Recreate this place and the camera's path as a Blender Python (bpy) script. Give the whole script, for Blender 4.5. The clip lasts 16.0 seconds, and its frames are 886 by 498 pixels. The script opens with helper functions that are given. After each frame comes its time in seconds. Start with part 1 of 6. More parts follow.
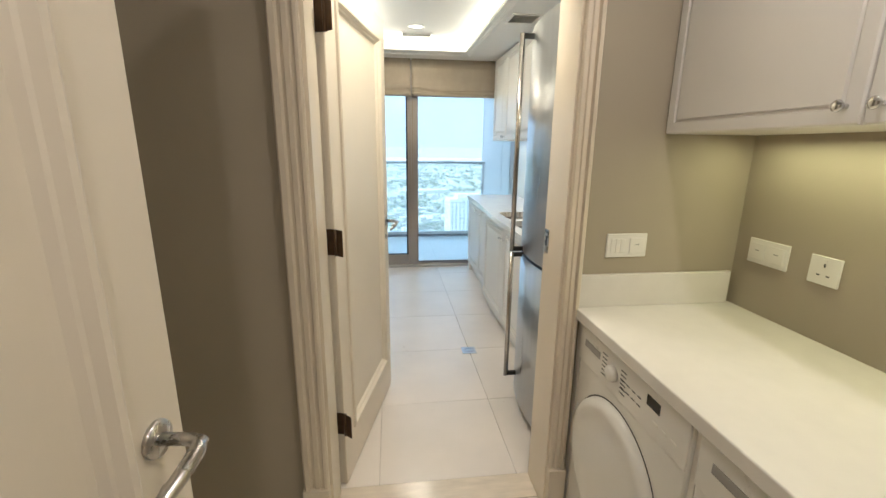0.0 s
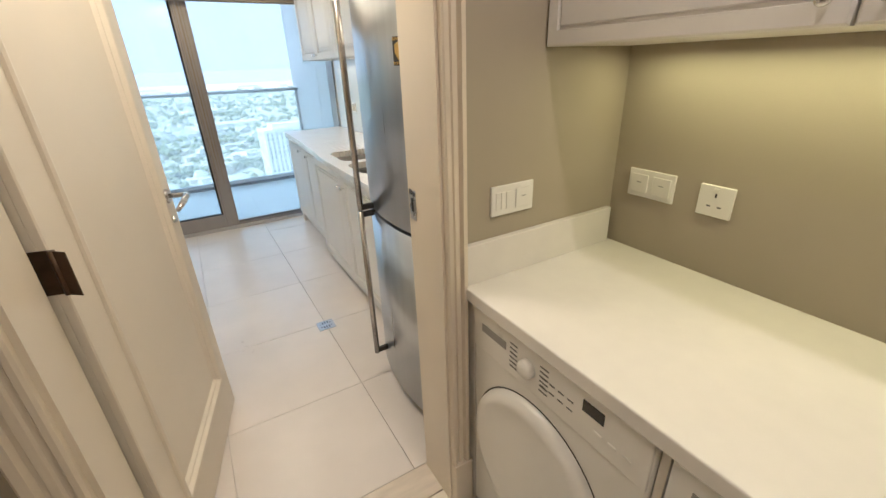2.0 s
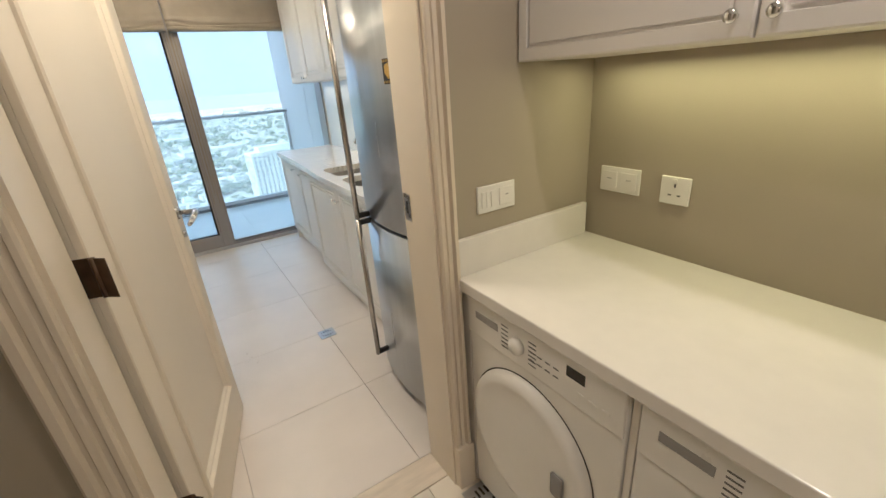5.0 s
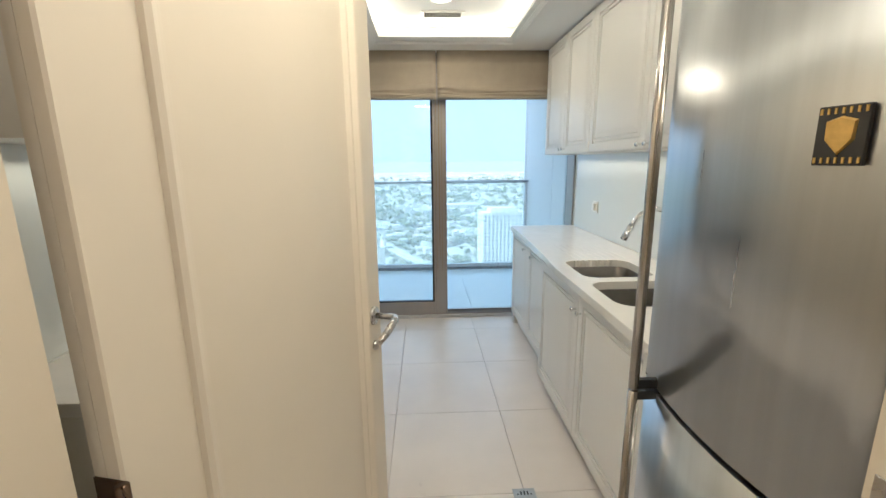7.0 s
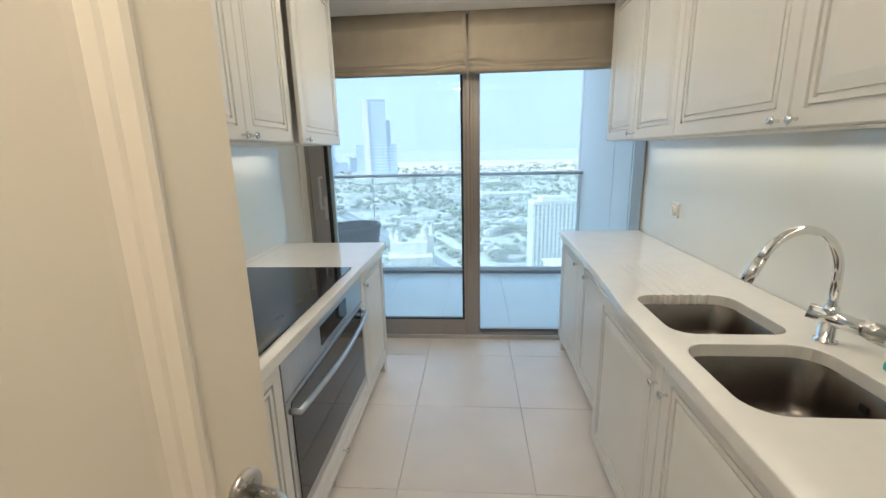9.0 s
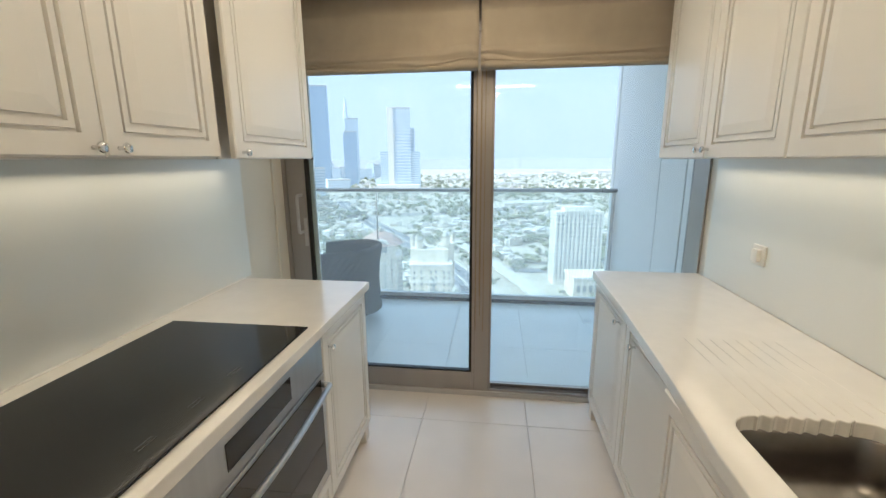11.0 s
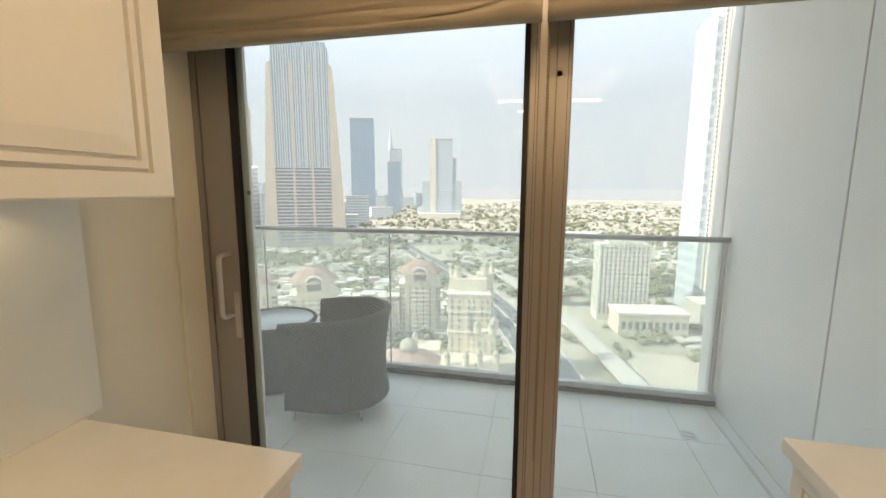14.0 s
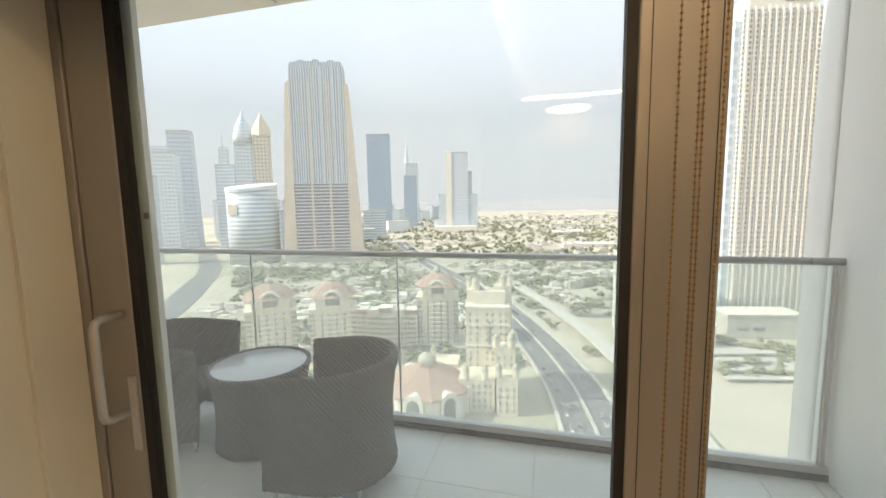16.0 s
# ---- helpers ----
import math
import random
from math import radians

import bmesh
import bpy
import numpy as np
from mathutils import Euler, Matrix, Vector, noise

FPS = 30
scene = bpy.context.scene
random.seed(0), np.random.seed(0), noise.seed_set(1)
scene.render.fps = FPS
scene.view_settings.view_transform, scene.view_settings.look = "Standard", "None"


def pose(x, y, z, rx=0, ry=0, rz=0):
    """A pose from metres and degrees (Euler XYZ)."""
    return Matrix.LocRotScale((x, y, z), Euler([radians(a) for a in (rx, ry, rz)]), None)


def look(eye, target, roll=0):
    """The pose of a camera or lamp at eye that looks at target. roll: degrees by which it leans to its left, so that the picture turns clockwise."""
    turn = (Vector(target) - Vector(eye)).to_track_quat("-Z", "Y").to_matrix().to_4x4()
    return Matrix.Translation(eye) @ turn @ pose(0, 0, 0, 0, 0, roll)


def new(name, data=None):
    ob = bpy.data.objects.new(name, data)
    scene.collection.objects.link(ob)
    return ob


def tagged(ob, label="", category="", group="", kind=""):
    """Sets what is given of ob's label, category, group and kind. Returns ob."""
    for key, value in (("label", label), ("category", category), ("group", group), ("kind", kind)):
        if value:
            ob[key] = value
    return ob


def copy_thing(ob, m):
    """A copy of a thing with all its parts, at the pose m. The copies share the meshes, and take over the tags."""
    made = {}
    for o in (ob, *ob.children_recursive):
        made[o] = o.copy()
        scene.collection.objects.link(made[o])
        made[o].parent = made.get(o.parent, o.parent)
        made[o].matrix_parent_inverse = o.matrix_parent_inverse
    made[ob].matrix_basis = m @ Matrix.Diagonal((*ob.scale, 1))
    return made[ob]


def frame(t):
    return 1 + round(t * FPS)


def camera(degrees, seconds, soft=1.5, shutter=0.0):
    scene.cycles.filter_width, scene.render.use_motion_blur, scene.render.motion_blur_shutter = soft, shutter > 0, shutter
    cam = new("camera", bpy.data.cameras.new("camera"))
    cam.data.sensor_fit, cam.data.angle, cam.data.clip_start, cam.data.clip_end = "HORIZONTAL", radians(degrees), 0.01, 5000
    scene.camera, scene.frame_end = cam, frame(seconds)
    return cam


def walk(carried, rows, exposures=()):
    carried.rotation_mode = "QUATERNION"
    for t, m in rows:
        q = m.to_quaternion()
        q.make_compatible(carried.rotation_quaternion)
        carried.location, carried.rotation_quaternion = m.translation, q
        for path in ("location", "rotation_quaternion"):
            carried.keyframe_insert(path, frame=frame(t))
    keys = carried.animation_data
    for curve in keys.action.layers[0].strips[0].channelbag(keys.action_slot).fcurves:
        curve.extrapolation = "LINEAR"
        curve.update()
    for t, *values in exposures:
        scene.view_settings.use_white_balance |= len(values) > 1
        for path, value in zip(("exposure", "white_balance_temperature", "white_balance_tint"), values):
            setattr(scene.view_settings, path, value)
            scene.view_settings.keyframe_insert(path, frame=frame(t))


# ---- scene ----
cam = camera(93.7, 16.0)
PATH = [
    (0, (-0.184, 0.092, 1.435), (0.058, 2.019, 0.961), 0.6),
    (0.5, (-0.135, 0.212, 1.446), (0.01, 2.145, 0.954), -0.5),
    (1, (-0.109, 0.36, 1.451), (0.105, 2.279, 0.933), -1.6),
    (1.5, (-0.111, 0.533, 1.463), (0.3, 2.401, 0.876), -1.8),
    (2, (-0.096, 0.569, 1.457), (0.823, 2.147, 0.641), -2.0),
    (2.5, (-0.106, 0.444, 1.446), (0.997, 1.826, 0.512), -2.3),
    (3, (-0.125, 0.322, 1.435), (1.07, 1.534, 0.383), -2.0),
    (5.5, (-0.175, 0.579, 1.461), (0.505, 2.352, 0.835), -3.7),
    (6, (-0.119, 0.785, 1.461), (0.147, 2.701, 0.953), -2.4),
    (6.5, (-0.059, 0.988, 1.482), (0.042, 2.939, 1.055), -0.9),
    (7, (-0.069, 1.249, 1.465), (0.016, 3.205, 1.056), -0.6),
    (7.5, (-0.035, 1.467, 1.474), (0.091, 3.423, 1.078), -1.0),
    (8, (0.008, 1.634, 1.478), (0.098, 3.589, 1.066), -1.5),
    (8.5, (0.069, 1.78, 1.48), (0.04, 3.734, 1.055), -1.0),
    (9, (0.09, 1.925, 1.476), (-0.06, 3.866, 1.018), -1.3),
    (11.5, (0.156, 2.753, 1.523), (-0.113, 4.696, 1.137), -0.3),
    (12, (0.124, 2.971, 1.504), (-0.184, 4.92, 1.178), -0.2),
    (12.5, (0.13, 3.194, 1.514), (-0.226, 5.137, 1.203), -0.0),
    (13, (0.144, 3.392, 1.532), (-0.25, 5.329, 1.23), 0.1),
    (13.5, (0.121, 3.546, 1.524), (-0.301, 5.478, 1.228), 0.2),
    (14, (0.05, 3.724, 1.545), (-0.389, 5.655, 1.259), 0.2),
    (14.5, (0.012, 3.871, 1.537), (-0.452, 5.798, 1.267), -0.0),
    (15, (-0.004, 4.05, 1.547), (-0.49, 5.973, 1.29), -0.4),
    (15.5, (-0.028, 4.207, 1.554), (-0.534, 6.126, 1.313), -0.8),
    (16, (-0.105, 4.336, 1.548), (-0.624, 6.254, 1.323), -1.0),
]
walk(cam, [(t, look(eye, target, roll)) for t, eye, target, roll in PATH], [(0, 1.58, 4750, 10), (1, 1.55, 4850, 13), (3, 1.55, 4900, 14), (6, 1.35, 4900, 13), (7, 1.42, 4750, 11), (9, 1.27, 4850, 12), (12, 1.25, 5700, 15), (13.5, 1.14, 6650, 18), (16, 1.03, 6850, 20)])

# ---------------------------------------------------------------- world, sun, lamps
world = bpy.data.worlds.new("sky")
scene.world = world
world.use_nodes = True
wn = world.node_tree
sky = wn.nodes.new("ShaderNodeTexSky")
sky.sky_type = "NISHITA"
sky.sun_disc = False
SUN_FROM = Vector((-0.78, -0.30, 0.62)).normalized()
sky.sun_elevation = math.asin(SUN_FROM.z)
sky.sun_rotation = math.atan2(SUN_FROM.x, SUN_FROM.y)
sky.altitude = 0
sky.air_density = 1.0
sky.dust_density = 0.8
sky.ozone_density = 1.0
# desert haze: the clear sky is veiled, most of all low down
geo = wn.nodes.new("ShaderNodeTexCoord")
sepw = wn.nodes.new("ShaderNodeSeparateXYZ")
wn.links.new(geo.outputs["Generated"], sepw.inputs[0])
veil = wn.nodes.new("ShaderNodeMapRange")
veil.interpolation_type = "SMOOTHSTEP"
for k, v in (("From Min", 0.0), ("From Max", 0.75), ("To Min", 1.0), ("To Max", 0.45)):
    veil.inputs[k].default_value = v
wn.links.new(sepw.outputs[2], veil.inputs["Value"])
mixw = wn.nodes.new("ShaderNodeMix")
mixw.data_type = "RGBA"
# the haze glows more towards the zenith, as an overcast sky does
dome = wn.nodes.new("ShaderNodeValToRGB")
dome.color_ramp.elements[0].position, dome.color_ramp.elements[0].color = 0.2, (3.1, 3.2, 3.2, 1)
dome.color_ramp.elements[1].position, dome.color_ramp.elements[1].color = 0.85, (9.5, 9.5, 9.4, 1)
wn.links.new(sepw.outputs[2], dome.inputs[0])
wn.links.new(dome.outputs[0], mixw.inputs[7])
wn.links.new(veil.outputs[0], mixw.inputs[0])
wn.links.new(sky.outputs[0], mixw.inputs[6])
wn.nodes["Background"].inputs[1].default_value = 0.15
wn.links.new(mixw.outputs[2], wn.nodes["Background"].inputs[0])

sun_data = bpy.data.lights.new("sun", "SUN")
sun_data.energy = 3.4
sun_data.angle = radians(0.5)
sun_data.color = (1.0, 0.91, 0.77)
new("sun", sun_data).matrix_world = look(SUN_FROM * 50, (0, 0, 0))


def area(name, eye, target, sx, sy, watts, color):
    d = bpy.data.lights.new(name, "AREA")
    d.shape, d.size, d.size_y, d.energy, d.color = "RECTANGLE", sx, sy, watts, color
    ob = new(name, d)
    ob.matrix_world = look(eye, target)
    return ob


WARM = (1.0, 0.75, 0.49)
SOFT = (1.0, 0.76, 0.43)
LAMP = (1.0, 0.74, 0.42)

# ---------------------------------------------------------------- materials
def mat(name, color, rough=0.5, metal=0.0, var=0.06, scale=6.0, bump=0.0, bscale=120.0, coat=0.0, spec=0.5, rand=0.0, stretch=(1, 1, 1)):
    """A painted, stone, metal or cloth surface with variation at two scales."""
    m = bpy.data.materials.new(name)
    m.use_nodes = True
    n, l = m.node_tree.nodes, m.node_tree.links
    b = n["Principled BSDF"]
    b.inputs["Roughness"].default_value = rough
    b.inputs["Metallic"].default_value = metal
    b.inputs["Coat Weight"].default_value = coat
    b.inputs["Coat Roughness"].default_value = 0.2
    b.inputs["Specular IOR Level"].default_value = spec
    tc = n.new("ShaderNodeTexCoord")
    mp = n.new("ShaderNodeMapping")
    mp.inputs["Scale"].default_value = stretch
    l.new(tc.outputs["Object"], mp.inputs[0])
    big = n.new("ShaderNodeTexNoise")
    big.inputs["Scale"].default_value = scale
    big.inputs["Detail"].default_value = 5
    l.new(mp.outputs[0], big.inputs["Vector"])
    ramp = n.new("ShaderNodeMapRange")
    ramp.inputs["From Min"].default_value, ramp.inputs["From Max"].default_value = 0.3, 0.7
    ramp.inputs["To Min"].default_value, ramp.inputs["To Max"].default_value = 1 - var, 1 + var * 0.5
    l.new(big.outputs["Fac"], ramp.inputs["Value"])
    val = ramp.outputs[0]
    if rand:
        oi = n.new("ShaderNodeObjectInfo")
        r2 = n.new("ShaderNodeMapRange")
        r2.inputs["To Min"].default_value, r2.inputs["To Max"].default_value = 1 - rand, 1 + rand
        l.new(oi.outputs["Random"], r2.inputs["Value"])
        mul = n.new("ShaderNodeMath")
        mul.operation = "MULTIPLY"
        l.new(val, mul.inputs[0])
        l.new(r2.outputs[0], mul.inputs[1])
        val = mul.outputs[0]
    mix = n.new("ShaderNodeVectorMath")
    mix.operation = "SCALE"
    mix.inputs[0].default_value = color
    l.new(val, mix.inputs["Scale"])
    l.new(mix.outputs[0], b.inputs["Base Color"])
    rr = n.new("ShaderNodeMapRange")
    rr.inputs["To Min"].default_value, rr.inputs["To Max"].default_value = max(0.02, rough * 0.8), min(1, rough * 1.2)
    l.new(big.outputs["Fac"], rr.inputs["Value"])
    l.new(rr.outputs[0], b.inputs["Roughness"])
    if bump:
        fine = n.new("ShaderNodeTexNoise")
        fine.inputs["Scale"].default_value = bscale
        fine.inputs["Detail"].default_value = 4
        l.new(mp.outputs[0], fine.inputs["Vector"])
        bp = n.new("ShaderNodeBump")
        bp.inputs["Strength"].default_value = bump
        bp.inputs["Distance"].default_value = 0.004
        l.new(fine.outputs["Fac"], bp.inputs["Height"])
        l.new(bp.outputs[0], b.inputs["Normal"])
    return m


def glow(name, color, strength):
    m = bpy.data.materials.new(name)
    m.use_nodes = True
    b = m.node_tree.nodes["Principled BSDF"]
    b.inputs["Base Color"].default_value = (*color, 1)
    b.inputs["Emission Color"].default_value = (*color, 1)
    b.inputs["Emission Strength"].default_value = strength
    return m


def pane_mat(name, tint, gloss, haze_veil):
    """Clear glass: it lets light through, mirrors faintly by Fresnel and carries a thin pale veil that stands in for
    distance haze.
    """
    m = bpy.data.materials.new(name)
    m.use_nodes = True
    n, l = m.node_tree.nodes, m.node_tree.links
    n.remove(n["Principled BSDF"])
    out = n["Material Output"]
    tr = n.new("ShaderNodeBsdfTransparent")
    tr.inputs[0].default_value = (*tint, 1)
    gl = n.new("ShaderNodeBsdfGlossy")
    gl.inputs["Roughness"].default_value = 0.02
    fr = n.new("ShaderNodeLayerWeight")
    fr.inputs[0].default_value = 0.5
    pw = n.new("ShaderNodeMath")
    pw.operation = "POWER"
    pw.inputs[1].default_value = 5.0
    l.new(fr.outputs["Facing"], pw.inputs[0])
    mu = n.new("ShaderNodeMath")
    mu.operation = "MULTIPLY_ADD"
    mu.inputs[1].default_value = 0.9 * gloss
    mu.inputs[2].default_value = 0.035 * gloss
    l.new(pw.outputs[0], mu.inputs[0])
    m1 = n.new("ShaderNodeMixShader")
    l.new(mu.outputs[0], m1.inputs[0])
    l.new(tr.outputs[0], m1.inputs[1])
    l.new(gl.outputs[0], m1.inputs[2])
    du = n.new("ShaderNodeBsdfTranslucent")
    du.inputs[0].default_value = (0.9, 0.92, 0.92, 1)
    no = n.new("ShaderNodeTexNoise")
    no.inputs["Scale"].default_value = 3.0
    no.inputs["Detail"].default_value = 6
    mr = n.new("ShaderNodeMapRange")
    mr.inputs["To Min"].default_value, mr.inputs["To Max"].default_value = haze_veil * 0.7, haze_veil * 1.3
    l.new(no.outputs["Fac"], mr.inputs["Value"])
    m2 = n.new("ShaderNodeMixShader")
    l.new(mr.outputs[0], m2.inputs[0])
    l.new(m1.outputs[0], m2.inputs[1])
    l.new(du.outputs[0], m2.inputs[2])
    l.new(m2.outputs[0], out.inputs[0])
    return m


M_WALL = mat("wall_paint", (0.72, 0.68, 0.58), 0.6, var=0.03, scale=2.5, bump=0.05, bscale=260)
M_WALLU = mat("utility_wall_paint", (0.40, 0.355, 0.265), 0.55, var=0.04, scale=2.5, bump=0.06, bscale=260)
M_CEIL = mat("ceiling_paint", (0.82, 0.81, 0.78), 0.75, var=0.02, scale=2, bump=0.04, bscale=200)
M_TRIM = mat("cream_gloss_paint", (0.74, 0.66, 0.52), 0.38, var=0.04, scale=4)
M_DOOR = mat("door_lacquer", (0.78, 0.71, 0.58), 0.36, var=0.03, scale=3)
M_CAB = mat("white_lacquer", (0.80, 0.775, 0.72), 0.36, var=0.02, scale=3)
M_CARC = mat("cabinet_carcass", (0.76, 0.72, 0.65), 0.4, var=0.03, scale=4)
# near-black for gaps and recesses: their shade is put into the colour
M_DARK = mat("recess_shade_black", (0.02, 0.018, 0.016), 0.7)
M_STONE = mat("white_quartz_worktop", (0.78, 0.75, 0.69), 0.16, var=0.03, scale=14, bump=0.01, bscale=300, coat=0.2)
M_TILE = mat("porcelain_floor_tile", (0.76, 0.70, 0.63), 0.3, var=0.06, scale=3.0, bump=0.02, bscale=90, rand=0.03)
M_TILEU = mat("cream_floor_tile", (0.74, 0.68, 0.56), 0.22, var=0.06, scale=3.5, bump=0.02, bscale=90, rand=0.03)
M_GROUT = mat("grout", (0.50, 0.45, 0.39), 0.9, var=0.1, scale=20)
M_MARBLE = mat("beige_marble", (0.70, 0.62, 0.50), 0.2, var=0.12, scale=9, coat=0.2, stretch=(1, 4, 1))
M_SPLASH = mat("back_painted_glass", (0.80, 0.81, 0.77), 0.12, var=0.02, scale=2, coat=0.4)
M_STEEL = mat("brushed_steel", (0.52, 0.53, 0.53), 0.3, 0.95, var=0.08, scale=30, bump=0.03, bscale=200, stretch=(1, 1, 0.05))
# base colour lowered to carry the dark reflections inside the bowls
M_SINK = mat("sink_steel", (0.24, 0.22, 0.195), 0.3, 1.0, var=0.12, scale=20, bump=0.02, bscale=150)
M_CHROME = mat("chrome", (0.78, 0.78, 0.78), 0.07, 1.0, var=0.03, scale=20)
M_NICKEL = mat("satin_nickel", (0.55, 0.53, 0.50), 0.28, 1.0, var=0.06, scale=40)
M_HANDLE = mat("polished_steel_bar", (0.50, 0.47, 0.43), 0.2, 1.0, var=0.06, scale=30)
M_BRONZE = mat("dark_bronze", (0.10, 0.065, 0.04), 0.4, 0.8, var=0.2, scale=40)
M_BLACKGL = mat("black_glass", (0.012, 0.012, 0.013), 0.05, var=0.1, scale=5)
M_BLACK = mat("black_plastic", (0.02, 0.02, 0.02), 0.4, var=0.1, scale=30)
M_WHITEPL = mat("white_plastic", (0.80, 0.78, 0.72), 0.35, var=0.03, scale=10)
M_APPL = mat("white_enamel", (0.78, 0.76, 0.70), 0.3, var=0.03, scale=5, coat=0.2)
M_GREYPR = mat("grey_print", (0.12, 0.12, 0.12), 0.5)
M_ALU = mat("anodised_aluminium", (0.38, 0.355, 0.33), 0.36, 0.6, var=0.06, scale=8, bump=0.02, bscale=140, stretch=(1, 1, 0.1))
M_ALUL = mat("grey_aluminium", (0.55, 0.54, 0.53), 0.4, 0.5, var=0.06, scale=8)
M_ALUB = mat("pale_aluminium", (0.62, 0.62, 0.6), 0.4, 0.3, var=0.06, scale=8)
M_RUBBER = mat("black_gasket", (0.012, 0.012, 0.012), 0.6)
M_BLIND = mat("linen_blind", (0.40, 0.345, 0.26), 0.9, var=0.08, scale=9, bump=0.35, bscale=420)
M_CHAIN = mat("brass_chain", (0.30, 0.2, 0.1), 0.35, 0.9, var=0.1, scale=60)
M_BTILE = mat("balcony_porcelain", (0.72, 0.76, 0.76), 0.22, var=0.06, scale=3, bump=0.02, bscale=80, rand=0.03)
M_PANEL = mat("metal_cladding", (0.80, 0.80, 0.79), 0.45, 0.0, var=0.03, scale=1.2)
M_SOFFIT = mat("soffit_panel", (0.70, 0.66, 0.58), 0.6, var=0.04, scale=2)
M_WICKER = mat("grey_wicker", (0.135, 0.13, 0.11), 0.6, var=0.3, scale=60, bump=0.3, bscale=220)


def weave(m, scale, depth, light):
    """Slanting woven ribs: raised strands with dark gaps between them."""
    n, l = m.node_tree.nodes, m.node_tree.links
    b = n["Principled BSDF"]
    tc = n.new("ShaderNodeTexCoord")
    w = n.new("ShaderNodeTexWave")
    w.bands_direction = "DIAGONAL"
    w.inputs["Scale"].default_value = scale
    w.inputs["Distortion"].default_value = 0.6
    w.inputs["Detail"].default_value = 2
    l.new(tc.outputs["Object"], w.inputs["Vector"])
    rp = n.new("ShaderNodeMapRange")
    rp.inputs["To Min"].default_value, rp.inputs["To Max"].default_value = 0.55, light
    l.new(w.outputs["Fac"], rp.inputs["Value"])
    mx = n.new("ShaderNodeVectorMath")
    mx.operation = "SCALE"
    l.new(b.inputs["Base Color"].links[0].from_socket, mx.inputs[0])
    l.new(rp.outputs[0], mx.inputs["Scale"])
    l.new(mx.outputs[0], b.inputs["Base Color"])
    bp = n.new("ShaderNodeBump")
    bp.inputs["Strength"].default_value, bp.inputs["Distance"].default_value = 0.9, depth
    l.new(w.outputs["Fac"], bp.inputs["Height"])
    if b.inputs["Normal"].links:
        l.new(b.inputs["Normal"].links[0].from_socket, bp.inputs["Normal"])
    l.new(bp.outputs[0], b.inputs["Normal"])


weave(M_WICKER, 20.0, 0.006, 1.2)
M_FROST = mat("frosted_glass_top", (0.62, 0.66, 0.68), 0.15, var=0.02, scale=4, coat=0.3)
M_GOLD = mat("gilded_relief", (0.62, 0.42, 0.12), 0.35, 0.8, var=0.2, scale=60)
M_SPONGE = mat("teal_sponge", (0.10, 0.42, 0.42), 0.9, bump=0.5, bscale=300)
M_SPONGEW = mat("cream_sponge", (0.78, 0.74, 0.58), 0.9, bump=0.5, bscale=300)
# last value: strength of the veil that imitates haze over the city
M_GLASS = pane_mat("window_glass", (0.885, 0.95, 0.955), 1.0, 0.085)
M_RAILGL = pane_mat("railing_glass", (0.90, 0.95, 0.93), 0.7, 0.15)
M_OVENGL = mat("oven_glass", (0.02, 0.018, 0.016), 0.05, var=0.1, scale=5)

# ---------------------------------------------------------------- mesh helpers
ORG = {}


def thing(name, at, label, category, group="", turn=0.0):
    """An Empty at the base of a thing. With a turn its parts are given in its own axes, else in the world's."""
    ob = new(name)
    ob.empty_display_size = 0.1
    ob.matrix_world = pose(*at, 0, 0, turn)
    ORG[ob.name] = (0, 0, 0) if turn is None or turn else tuple(at)
    return tagged(ob, label, category, group)


def local_thing(name, at, label, category, group="", turn=0.0):
    ob = thing(name, at, label, category, group)
    ob.matrix_world = pose(*at, 0, 0, turn)
    ORG[ob.name] = (0, 0, 0)
    return ob


def part(name, bm, material, parent=None, label="", smooth=False):
    me = bpy.data.meshes.new(name)
    if parent is not None:
        o = ORG[parent.name]
        bmesh.ops.translate(bm, verts=bm.verts, vec=(-o[0], -o[1], -o[2]))
    bm.normal_update()
    bm.to_mesh(me)
    bm.free()
    me.materials.append(material)
    if smooth:
        for p in me.polygons:
            p.use_smooth = True
    ob = new(name, me)
    if parent is not None:
        ob.parent = parent
        ORG[ob.name] = ORG[parent.name]
    else:
        ORG[ob.name] = (0, 0, 0)
    if label:
        tagged(ob, label)
    return ob


def structure(name, bm, material, label):
    return tagged(part(name, bm, material), label, name.split("_")[0], "", "structure")


def box(x0, x1, y0, y1, z0, z1, bevel=0.0, bm=None, seg=2):
    own = bm is None
    bm = bmesh.new() if own else bm
    vs = [bm.verts.new((x, y, z)) for z in (z0, z1) for y in (y0, y1) for x in (x0, x1)]
    fs = [bm.faces.new([vs[i] for i in q]) for q in ((0, 2, 3, 1), (4, 5, 7, 6), (0, 1, 5, 4), (2, 6, 7, 3), (0, 4, 6, 2), (1, 3, 7, 5))]
    if bevel:
        es = list({e for f in fs for e in f.edges})
        bmesh.ops.bevel(bm, geom=es, offset=bevel, segments=seg, affect="EDGES", profile=0.5)
    return bm


